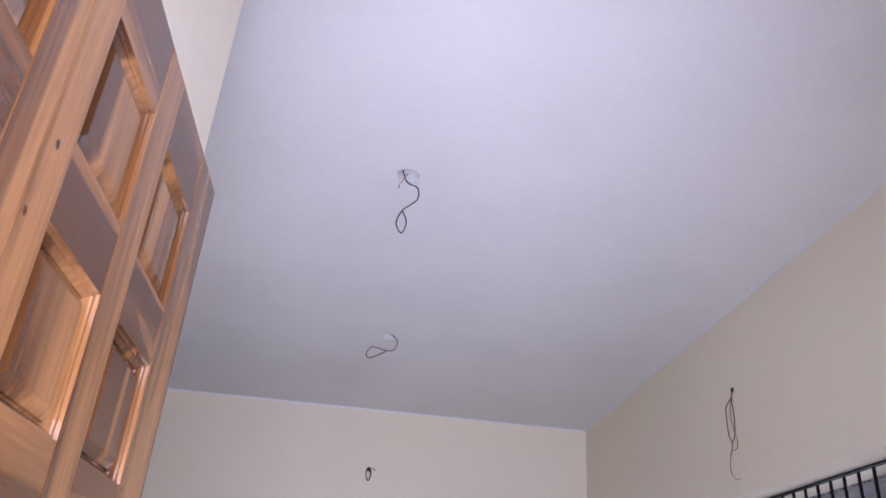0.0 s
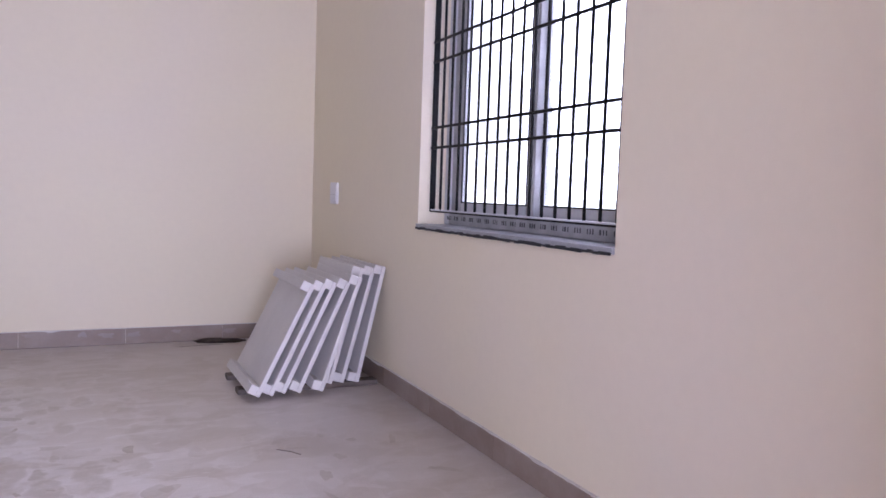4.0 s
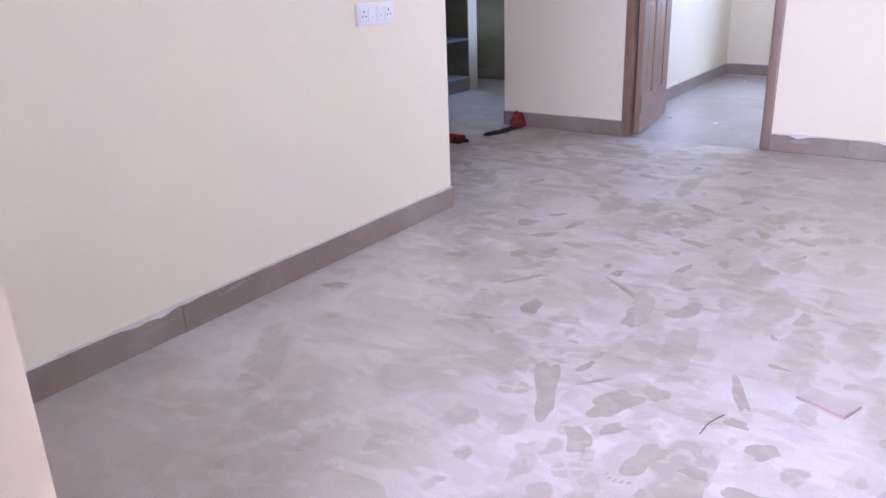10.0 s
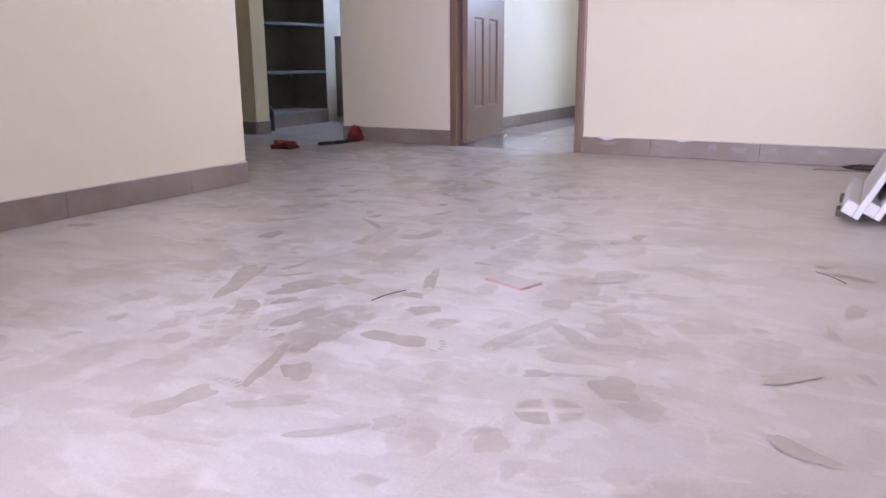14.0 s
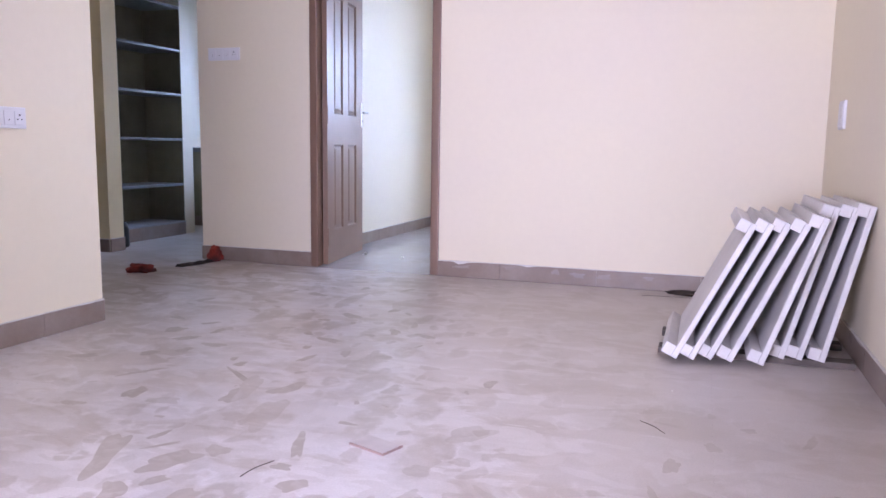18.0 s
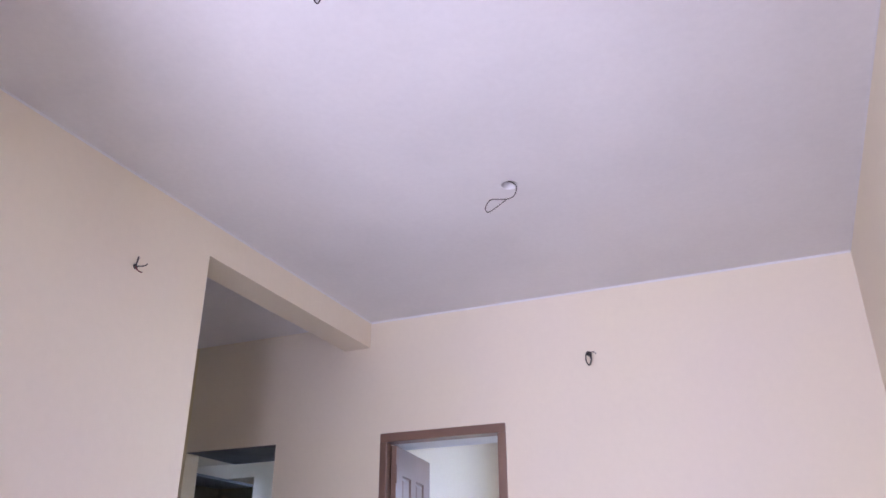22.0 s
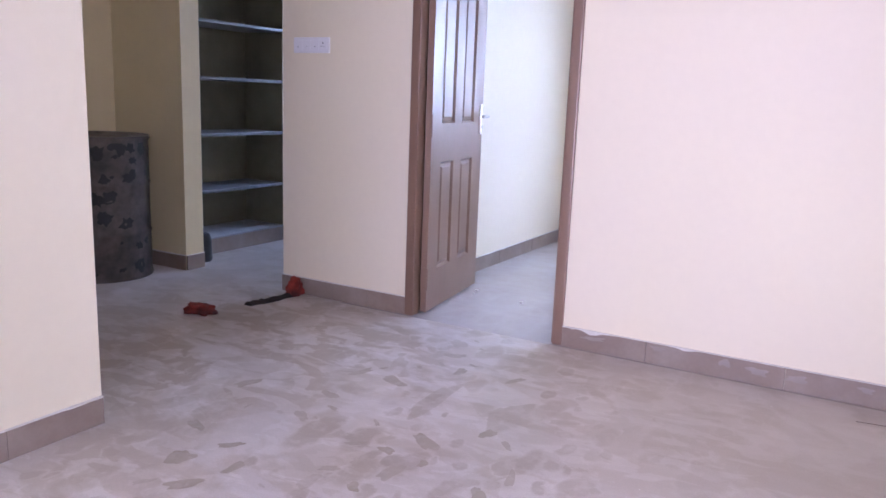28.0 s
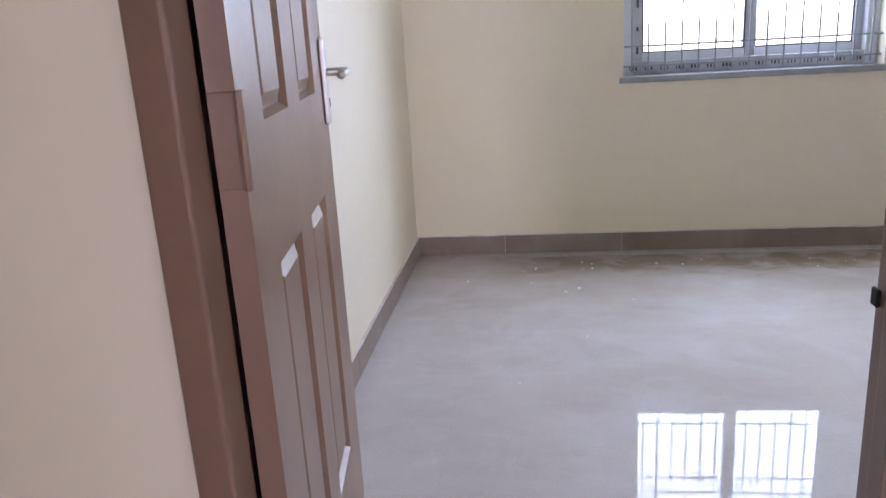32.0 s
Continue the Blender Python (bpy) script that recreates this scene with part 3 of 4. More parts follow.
# ---- bedroom door ----


def panelled_leaf(us, zs, thick, groove=0.012, sunk=0.009, field=0.022, rise=0.006, arch=0.0, taper=0.0):
    """A door leaf whose panels are sunk, moulded and raised on both faces. Cells in odd columns and rows are panels."""
    bm = bmesh.new()
    grids = []
    for w in (0.0, -thick):
        g = {}
        for i, u in enumerate(us):
            for k, z in enumerate(zs):
                g[i, k] = bm.verts.new((w, u, z))
        grids.append(g)
        panels = []
        for i in range(len(us) - 1):
            for k in range(len(zs) - 1):
                q = [g[i, k], g[i + 1, k], g[i + 1, k + 1], g[i, k + 1]]
                f = bm.faces.new(q if w == 0 else q[::-1])
                if i % 2 and k % 2:
                    panels.append(f)
        bm.normal_update()
        for f in panels:
            bmesh.ops.inset_individual(bm, faces=[f], thickness=groove, depth=-sunk)
            bmesh.ops.inset_individual(bm, faces=[f], thickness=groove * 0.6, depth=0)
            bmesh.ops.inset_individual(bm, faces=[f], thickness=field, depth=rise)
    a, b2 = grids
    nu, nz = len(us) - 1, len(zs) - 1
    ring = [(i, 0) for i in range(nu)] + [(nu, k) for k in range(nz)] + [(i, nz) for i in range(nu, 0, -1)] + [(0, k) for k in range(nz, 0, -1)]
    for p, q in zip(ring, ring[1:] + ring[:1]):
        bm.faces.new((a[p], b2[p], b2[q], a[q]))
    return bm


def moulded_panel(u0, u1, z0, z1, thick):
    """A square panel, stepped down through its mouldings to a sunk bed and a raised field, on both faces."""
    bm = box(bmesh.new(), -thick, u0, z0, -0.0008, u1, z1)
    bmesh.ops.recalc_face_normals(bm, faces=bm.faces[:])
    faces = [f for f in bm.faces if abs(f.normal.x) > 0.9]
    for t, d in ((0.001, -0.005), (0.005, -0.001), (0.0008, -0.003), (0.008, -0.005), (0.0008, -0.003), (0.005, 0.0), (0.0008, 0.004), (0.018, 0.008)):
        for f in faces:
            bmesh.ops.inset_individual(bm, faces=[f], thickness=t, depth=d)
    return bm


door_1 = tagged(empty("door_1"), "open brown painted panel door in a brown frame", "door", kind="structure")
part("jamb", boxes((JX0, -0.014, 0, JX0 + 0.052, 0.055, JH - 0.06), bevel=0.006, seg=3), BROWN, door_1)
part("rebate", boxes((JX0, 0.0555, 0, JX0 + 0.020, 0.198, JH - 0.06)), BROWN, door_1)
part("jamb", boxes((JX1 - 0.05, -0.014, 0, JX1, 0.105, JH - 0.06), bevel=0.007, seg=3), BROWN, door_1)
part("head", boxes((JX0, -0.014, JH - 0.06, JX1, 0.105, JH), bevel=0.007, seg=3), BROWN, door_1)
for x in (JX1 - 0.062,):
    part("stop_bead", boxes((x, 0.008, 0, x + 0.012, 0.05, JH - 0.06), bevel=0.003), BROWN, door_1)
part("strike_plate", boxes((-2.268, 0.086, 0.788, -2.2622, 0.104, 0.812), bevel=0.002, seg=1), DARKHOLE, door_1, "small dark strike on the jamb")
leaf_m = pose(-3.038, 0.062, 0, 0, 0, 7.3)
leaf = part("leaf", panelled_leaf([0, 0.14, 0.33, 0.445, 0.635, 0.79], [0.012, 0.235, 0.83, 1.04, 1.84, 2.025], 0.035, 0.014, 0.013, 0.026, 0.009), BROWN, door_1, "brown painted four-panel leaf", leaf_m)
for z in (0.20, 1.03, 1.83):
    bm = boxes((0.0005, -0.002, z - 0.06, 0.004, 0.03, z + 0.06), (-0.034, -0.006, z - 0.06, 0.004, -0.0025, z + 0.06), bevel=0.001, seg=1)
    tube(bm, [(0.004, -0.008, z - 0.062), (0.004, -0.008, z + 0.062)], 0.006, 8)
    part("hinge", bm, BROWN, leaf, "painted-over butt hinge")
part("lock_plate", boxes((0.001, 0.735, 0.965, 0.012, 0.772, 1.145), bevel=0.004), STEEL, leaf, "brushed steel lock plate")
bm = tube(bmesh.new(), curve_points([(0.01, 0.753, 1.075), (0.045, 0.753, 1.075), (0.055, 0.74, 1.075), (0.055, 0.645, 1.072)], 6), 0.009, 10)
part("lever", bm, STEEL, leaf, "brushed steel lever", smooth=True)
bm = tube(bmesh.new(), curve_points([(-0.045, 0.753, 1.075), (-0.075, 0.753, 1.075), (-0.085, 0.74, 1.075), (-0.085, 0.645, 1.072)], 6), 0.009, 10)
part("lever", bm, STEEL, leaf, "brushed steel lever", smooth=True)
part("keyhole", boxes((0.0125, 0.749, 1.0, 0.0135, 0.757, 1.02)), DARKHOLE, leaf, "dark keyhole")

# ---- main door ----
door_2 = tagged(empty("door_2"), "open varnished teak main door with raised panels", "door", kind="structure")
part("jamb", boxes((-2.075, EY - 0.13, 0, -2.0, EY + 0.01, 2.09), bevel=0.005), TEAK, door_2)
part("jamb", boxes((-1.03, EY - 0.13, 0, -0.95, EY + 0.01, 2.09), bevel=0.005), TEAK, door_2)
part("head", boxes((-2.075, EY - 0.13, 2.09, -0.95, EY + 0.01, 2.16), bevel=0.005), TEAK, door_2)
rows_z = [0.012]
for k in range(7):
    rows_z += [1.976 - 0.258 * (6 - k) - 0.168, 1.976 - 0.258 * (6 - k)]
rows_z.append(2.088)
us = [0.0, 0.09, 0.268, 0.394, 0.572, 0.652, 0.832, 0.958]
main_leaf = tagged(new("leaf"), "varnished teak leaf with square moulded panels")
main_leaf.parent, main_leaf.matrix_basis = door_2, pose(-2.02, -4.482, 0)
us = [u - 0.958 for u in us]
TH = 0.040
for u0, u1 in ((us[0], us[1]), (us[2], us[2] + 0.0625), (us[2] + 0.0635, us[3]), (us[4], us[5]), (us[6], us[7])):
    part("stile", boxes((-TH, u0, 0.012, 0, u1, 2.088), bevel=0.0015, seg=1), TEAK, main_leaf)
for i in (1, 3, 5):
    for k in range(0, len(rows_z), 2):
        part("rail", boxes((-TH, us[i], rows_z[k], -0.0008, us[i + 1], rows_z[k + 1])), TEAK_RAIL, main_leaf)
    for k in range(1, len(rows_z) - 1, 2):
        part("panel", moulded_panel(us[i], us[i + 1], rows_z[k], rows_z[k + 1], TH), TEAK, main_leaf)
for u, z, r in ((-0.03, 1.93, 0.006), (-0.60, 1.78, 0.006), (-0.615, 1.70, 0.005), (-0.35, 1.25, 0.006), (-0.06, 1.35, 0.005)):
    bm = bmesh.new()
    bm.faces.new([bm.verts.new((0.0004, u + r * 0.7 * math.cos(k * math.tau / 14), z + r * math.sin(k * math.tau / 14))) for k in range(14)])
    part("knot", bm, KNOT, main_leaf, "dark knot in the wood")
for z in (0.25, 1.1, 1.9):
    part("hinge", boxes((-0.002, -0.975, z - 0.06, 0.003, -0.94, z + 0.06), bevel=0.001, seg=1), STEEL, main_leaf, "steel butt hinge")

# ---- hall window ----


def sliding_window(name, label, width, height, tape, stile=0.055):
    """A two-sash sliding window in its own frame, width along y, facing -x; origin at the lower near corner."""
    w = tagged(empty(name), label, "window", kind="structure")
    f, d = 0.055, 0.09
    head = 0.045 if stile > 0.06 else 0.065
    under = "uPVC member under printed grey tape" if tape else ""
    for nm, dims, mat in (("frame_side", (0, 0, 0, d, f, height), UPVC), ("frame_side", (0, width - f, 0, d, width, height), UPVC),
                          ("frame_bottom", (0, f, 0, d, width - f, 0.065), TAPE), ("frame_top", (0, f, height - head, d, width - f, height), TAPE)):
        part(nm, boxes(dims, bevel=0.003, seg=1), mat if tape else UPVC, w, under if mat is TAPE else "")
    for y in (f - 0.019, width - f + 0.003):
        part("track", boxes((0.006, y, 0.066, 0.012, y + 0.016, height - 0.066), (0.042, y, 0.066, 0.048, y + 0.016, height - 0.066)), GASKET, w, "dark sash track")
    mid = width / 2 + 0.013
    for x, y0, y1, s0, s1 in ((0.05, f - 0.01, mid, stile, 0.058), (0.012, mid - 0.052, width - f + 0.01, 0.052, stile)):
        rail = 0.05
        z0, z1 = 0.055, height - head + 0.01
        for nm, dims, mat in (("sash_stile", (x, y0, z0, x + 0.034, y0 + s0, z1), TAPE), ("sash_stile", (x, y1 - s1, z0, x + 0.034, y1, z1), TAPE if x < 0.03 else UPVC),
                              ("sash_rail", (x, y0 + s0, z0, x + 0.034, y1 - s1, z0 + rail), UPVC), ("sash_rail", (x, y0 + s0, z1 - rail, x + 0.034, y1 - s1, z1), TAPE)):
            part(nm, boxes(dims, bevel=0.003, seg=1), mat if tape else UPVC, w, under if mat is TAPE else "")
        g, a, c = 0.006, y0 + s0, y1 - s1
        part("gasket", boxes((x - 0.001, a, z0 + rail, x + 0.004, a + g, z1 - rail), (x - 0.001, c - g, z0 + rail, x + 0.004, c, z1 - rail),
                             (x - 0.001, a + g, z0 + rail, x + 0.004, c - g, z0 + rail + g), (x - 0.001, a + g, z1 - rail - g, x + 0.004, c - g, z1 - rail)), GASKET, w, "black rubber gasket")
        pane = part("pane", boxes((x + 0.012, a, z0 + rail, x + 0.017, c, z1 - rail)), GLASS, w, "clear glass pane")
        pane.visible_shadow = False
    bm = bmesh.new()
    rnd = random.Random(5)
    for k in range(int(width / 0.075)):
        y = 0.07 + k * 0.075
        if y + 0.05 < width:
            for a in range(3):
                box(bm, -0.0015, y + a * 0.016, 0.022, -0.0005, y + a * 0.016 + rnd.choice((0.005, 0.009)), 0.040)
                box(bm, -0.0015, y + a * 0.016, height - head + 0.023, -0.0005, y + a * 0.016 + rnd.choice((0.005, 0.009)), height - head + 0.037)
    for k in range(int(height / 0.11)):
        box(bm, 0.0105, width - f - 0.5 * stile, 0.1 + k * 0.11, 0.0115, width - f - 0.5 * stile + 0.012, 0.1 + k * 0.11 + rnd.choice((0.02, 0.04)))
    part("tape_print", bm, WINDOW_PRINT, w, "dark repeating print on the tape")
    return w


win = sliding_window("window_1", "two-sash sliding window in grey taped frame", WY1 - WY0, WZ1 - WZ0 - 0.030, True, 0.11)
win.matrix_basis = pose(0.135, WY0, WZ0)
sill = tagged(part("window_sill", boxes((-0.012, WY0 - 0.0, WZ0 - 0.022, 0.228, WY1 + 0.0, WZ0 - 0.001), bevel=0.003), SILL), "grey stone window sill with a dark rough edge", "sill", kind="structure")
bm = bmesh.new()
rnd = random.Random(3)
for k in range(50):
    y = WY0 + 0.002 + k * 0.03
    box(bm, -0.0145, y, WZ0 - 0.024 - rnd.uniform(0, 0.004), -0.0125, y + 0.0299, WZ0 - 0.018 + rnd.uniform(0, 0.005))
part("edge", bm, GASKET, sill, "dark rough lower edge")
grille = empty("window_grille", "black steel window grille with paired cross bars", "grille")
bar = mesh_of("bar", boxes((-0.005, -0.005, 0.944, 0.005, 0.005, 2.046), bevel=0.0015, seg=1), BLACK)
for k in range(1, 17):
    share("bar", bar, grille, pose(0.066, -1.886 - 0.0879 * k, 0))
for y in (WY1 - 0.0135, WY0 + 0.0135):
    part("side_flat", boxes((0.052, y - 0.003, 0.932, 0.080, y + 0.003, 2.046), bevel=0.001, seg=1), BLACK, grille, "flat black side bar")
for z, out in ((1.726, 0.02), (1.633, 0.0), (1.326, 0.0), (1.232, 0.02)):
    part("cross_bar", boxes((0.053, WY0 - out, z - 0.006, 0.0605, WY1 + out, z + 0.006), bevel=0.001, seg=1), BLACK, grille)
part("top_bar", boxes((0.054, WY0 + 0.01, 2.0465, 0.078, WY1 - 0.01, 2.0525), bevel=0.001, seg=1), BLACK, grille)
part("bottom_bar", boxes((0.056, WY0 + 0.01, 0.930, 0.076, WY1 - 0.01, 0.937), bevel=0.001, seg=1), BLACK, grille)
part("bottom_strip", boxes((0.056, WY0 + 0.01, 0.9375, 0.076, WY1 - 0.01, 0.9435), bevel=0.001, seg=1), UPVC, grille, "pale unpainted strip")

# ---- bedroom window ----
win2 = sliding_window("window_2", "two-sash sliding window in grey frame", 1.195, 1.22, True)
win2.matrix_basis = pose(-1.05, BY + 0.085, 0.88, 0, 0, 90)
part("sill", boxes((-0.105, -0.02, -0.03, -0.087, 1.215, -0.001), (-0.087, 0.001, -0.0095, 0.112, 1.194, -0.001), bevel=0.002), SILL, win2, "pale stone sill")
grille2 = empty("window_grille", "slim steel window grille paled for glare, with paired cross bars", "grille")
bar = mesh_of("bar", boxes((-0.004, -0.004, 0.895, 0.004, 0.004, 2.085), bevel=0.001, seg=1), GRILLE_STEEL)
for k in range(15):
    share("bar", bar, grille2, pose(-2.20 + k * 1.105 / 14, BY + 0.045, 0))
for z in (0.925, 1.02, 1.36, 1.455, 1.80, 1.895):
    part("cross_bar", boxes((-2.255, BY + 0.034, z - 0.0045, -1.04, BY + 0.039, z + 0.0045)), GRILLE_STEEL, grille2)
win3 = sliding_window("window_3", "kitchen window of two sliding sashes", 1.0, 0.9, False)
win3.matrix_basis = pose(-3.85, KY + 0.06, 1.15, 0, 0, 90)

# ---- kitchen shelves and counter ----
pier = structure("shelf_pier", boxes((KX, 1.245, 0, -5.1, 1.385, 2.09)), WALL, "painted pier at the end of the built-in shelves", "pier")
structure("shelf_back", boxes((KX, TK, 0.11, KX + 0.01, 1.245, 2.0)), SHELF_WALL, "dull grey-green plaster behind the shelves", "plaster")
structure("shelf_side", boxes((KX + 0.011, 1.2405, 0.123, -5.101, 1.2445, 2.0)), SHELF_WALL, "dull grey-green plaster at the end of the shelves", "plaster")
unit = empty("built_in_shelves", "built-in kitchen shelves of dark stone slabs on a tiled plinth", "shelves")
part("plinth", boxes((KX + 0.012, TK + 0.002, 0, -5.09, 1.243, 0.11), bevel=0.003), SKIRT, unit, "tiled plinth")
part("plinth_top", boxes((KX + 0.012, TK + 0.002, 0.111, -5.085, 1.243, 0.122), bevel=0.002), SILL, unit, "pale stone plinth top")
for z in (0.465, 0.868, 1.262, 1.648, 2.02):
    part("shelf", boxes((KX + 0.012, TK + 0.002, z - 0.022, -5.1, 1.243, z), bevel=0.003), GRANITE, unit, "dusty grey granite shelf")
counter = empty("kitchen_counter", "grey granite kitchen counter on a plastered base", "counter")
part("slab", boxes((KX + 0.002, 1.86, 0.74, -3.6, KY - 0.002, 0.785), bevel=0.004), GRANITE, counter, "grey granite slab")
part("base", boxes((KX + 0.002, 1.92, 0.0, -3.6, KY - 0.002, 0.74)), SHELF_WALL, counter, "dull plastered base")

# ---- stack of white boards ----
rnd = random.Random(11)
feet = (-0.700, -0.636, -0.571, -0.497, -0.386, -0.305, -0.240, -0.161)
reach = (0.262, 0.258, 0.254, 0.245, 0.191, 0.160, 0.160, 0.135)
near = (-1.61, -1.605, -1.58, -1.59, -1.60, -1.475, -1.47, -1.478)
for x0, dx, y in zip(feet, reach, near):
    length = 0.594 if y < -1.5 else 0.617
    lean = math.degrees(math.asin(dx / length))
    tray = empty("white_board", "white board with thick end battens leaning in a row", "board", "white boards leaning at the wall",
                 pose(x0, y, 0.028, 0, lean, rnd.uniform(-0.8, 0.8)))
    part("sheet", boxes((0.0, 0, 0, 0.022, 0.60, length), bevel=0.002, seg=1), BOARD, tray)
    part("batten", boxes((-0.042, 0, 0.0, -0.0005, 0.60, 0.046), bevel=0.002, seg=1), BOARD, tray)
    part("batten", boxes((-0.042, 0, length - 0.046, -0.0005, 0.60, length), bevel=0.002, seg=1), BOARD, tray)
tagged(part("plank", boxes((-0.755, -1.465, 0, -0.03, -1.385, 0.027), bevel=0.004), PLANK), "weathered grey plank lying under the boards", "plank")
tagged(part("plank", boxes((-0.755, -1.16, 0, -0.03, -1.08, 0.027), bevel=0.004), PLANK), "weathered grey plank lying under the boards", "plank")

# ---- drum ----
drum = empty("oil_drum", "soiled black steel drum with flaking paint in the corner", "drum", m=pose(-5.16, -0.37, 0, 0, 0, 20))
prof = [(0.0, 0.02), (0.265, 0.02), (0.275, 0.0), (0.288, 0.0), (0.292, 0.012), (0.285, 0.03), (0.283, 0.27), (0.290, 0.285), (0.283, 0.30), (0.283, 0.575), (0.290, 0.59), (0.283, 0.605),
        (0.283, 0.845), (0.292, 0.862), (0.290, 0.876)]
bm = bmesh.new()
lathe(bm, prof)
part("barrel", bm, DRUM, drum, smooth=True)
bm = bmesh.new()
lathe(bm, [(0.2905, 0.876), (0.287, 0.882), (0.278, 0.88), (0.272, 0.862), (0.0, 0.86)])
part("lid", bm, DRUM_TOP, drum, "dusty beige lid with a raised rim", smooth=True)
rnd = random.Random(8)
for k in range(120):
    bm = bmesh.new()
    a0, z0 = rnd.uniform(0, math.tau), rnd.choice((rnd.uniform(0.04, 0.26), rnd.uniform(0.31, 0.57), rnd.uniform(0.62, 0.83)))
    size = rnd.uniform(0.1, 1) ** 2.2
    w, h, n = 0.008 + 0.055 * size, 0.008 + 0.06 * size * rnd.uniform(0.5, 1.2), 16
    pts = []
    for i in range(n):
        f = 0.45 + 0.65 * rnd.random()
        zz = min(max(z0 + h * f * math.sin(i * math.tau / n), 0.035), 0.84)
        aa = a0 + w * f / 0.284 * math.cos(i * math.tau / n)
        pts.append(bm.verts.new(((0.2842 + 0.00001 * k) * math.cos(aa), (0.2842 + 0.00001 * k) * math.sin(aa), zz)))
    bm.faces.new(pts)
    part("flaked_patch", bm, FLAKE, drum, "black patch where the paint has flaked")
bm = bmesh.new()
lathe(bm, [(0.0, 0.861), (0.03, 0.861), (0.03, 0.872), (0.024, 0.876), (0.0, 0.876)], 16)
part("bung", bm, DRUM_TOP, drum, m=pose(0.17, 0.05, 0.0))


# ---- switch plates ----
def switch_plate(label, m, width, height, modules, group="switch plates"):
    """A raised plate facing -y with a row of rockers and sockets; origin at its centre on the wall."""
    p = empty("switch_plate", label, "switch", group, m)
    part("plate", boxes((-width / 2, -0.013, -height / 2, width / 2, 0, height / 2), bevel=0.004), PLASTIC, p)
    n = len(modules)
    vertical = height > width
    span = (height if vertical else width) - 0.02
    for k, kind in enumerate(modules):
        c = -span / 2 + span * (k + 0.5) / n
        cx, cz = (0, c) if vertical else (c, 0)
        hw, hh = (width / 2 - 0.014, span / n / 2 - 0.002) if vertical else (span / n / 2 - 0.002, height / 2 - 0.014)
        mod = part("rocker" if kind == "r" else "socket_face", boxes((cx - hw, -0.017, cz - hh, cx + hw, -0.0135, cz + hh), bevel=0.0015, seg=1), PLASTIC, p)
        if kind == "s":
            bm = bmesh.new()
            for dx, dz, r in ((0, 0.011, 0.004), (-0.009, -0.006, 0.003), (0.009, -0.006, 0.003)):
                tube(bm, [(cx + dx, -0.0182, cz + dz), (cx + dx, -0.0172, cz + dz)], r, 8)
            part("socket_hole", bm, DARKHOLE, mod, "dark socket holes")
        elif kind == "r":
            part("rocker_mark", boxes((cx - 0.001, -0.0178, cz - 0.012, cx + 0.001, -0.0172, cz - 0.004)), DARKHOLE, mod, "dark rocker mark")
    return p


switch_plate("white plastic switch plate with rockers and a socket", pose(-3.79, 0, 1.436), 0.25, 0.085, "rrrs")
switch_plate("white plastic socket plate with two sockets and rockers", pose(LX, -2.32, 0.915, 0, 0, 90), 0.22, 0.085, "srrs")
switch_plate("white plastic vertical switch plate", pose(0, -0.532, 1.0, 0, 0, -90), 0.145, 0.135, "rr")


# ---- loose wires ----
def wire_point(label, m, loops, rim, group="wire points", box_mat=None):
    p = empty("wire_outlet", label, "wire outlet", group, m)
    if rim > 0.03:
        bm = bmesh.new()
        lathe(bm, [(0.0, 0.0665), (rim - 0.002, 0.0665), (rim - 0.002, 0.060), (0.0, 0.060)], 24)
        part("box_back", bm, box_mat, p, "back of the round box")
        for dx in (-0.45, 0.45) if box_mat is DARKHOLE else ():
            bm = bmesh.new()
            lathe(bm, [(0.0, 0.0595), (rim * 0.42, 0.0595), (rim * 0.42, 0.045), (rim * 0.34, 0.045), (rim * 0.34, 0.0575), (0.0, 0.0575)], 16)
            part("conduit_end", bm, DARKHOLE, p, "dark open conduit", pose(dx * rim, 0.006, 0))
    elif rim:
        bm = bmesh.new()
        lathe(bm, [(0.0, -0.001), (rim, -0.001), (rim * 0.9, -0.003), (0.0, -0.003)], 16)
        part("wall_hole", bm, DARKHOLE, p, "small dark wall hole")
    for mat, r, ctrl in loops:
        part("wire", tube(bmesh.new(), curve_points(ctrl, 8), r, 6), mat, p, "loose coiled wire", smooth=True)
    return p


wire_point("loose looped wires hanging from a round ceiling box", pose(-1.647, -3.29, H), [
    (WIRE_BLACK, 0.0025, [(-0.02, 0.0, 0.02), (0.0, 0.0, -0.03), (0.04, -0.01, -0.055), (0.045, 0.0, -0.095), (0.02, 0.0, -0.125), (-0.008, 0.0, -0.155), (-0.024, 0.005, -0.205), (-0.002, 0.0, -0.245), (0.012, 0.0, -0.20), (-0.006, 0.0, -0.152)]),
    (WIRE_YELLOW, 0.002, [(0.0, 0.0, 0.01), (-0.02, 0.0, -0.03), (-0.03, 0.0, -0.06)]),
    (PLASTIC, 0.004, [(0.02, 0.01, 0.0), (0.018, 0.01, -0.05)]), (PLASTIC, 0.004, [(-0.025, 0.01, 0.0), (-0.02, 0.01, -0.05)])], 0.043, box_mat=DARKHOLE)
wire_point("loose looped wires hanging from a round ceiling box", pose(-1.612, -1.57, H), [
    (WIRE_BLACK, 0.0025, [(-0.02, -0.03, 0.02), (0.03, -0.035, -0.012), (0.048, -0.04, -0.045), (0.035, -0.04, -0.085), (0.005, -0.04, -0.098), (-0.04, -0.04, -0.092), (-0.09, -0.04, -0.085), (-0.118, -0.04, -0.125), (-0.10, -0.04, -0.15), (-0.04, -0.04, -0.12), (0.0, -0.04, -0.095)])], 0.043, box_mat=PUTTY)
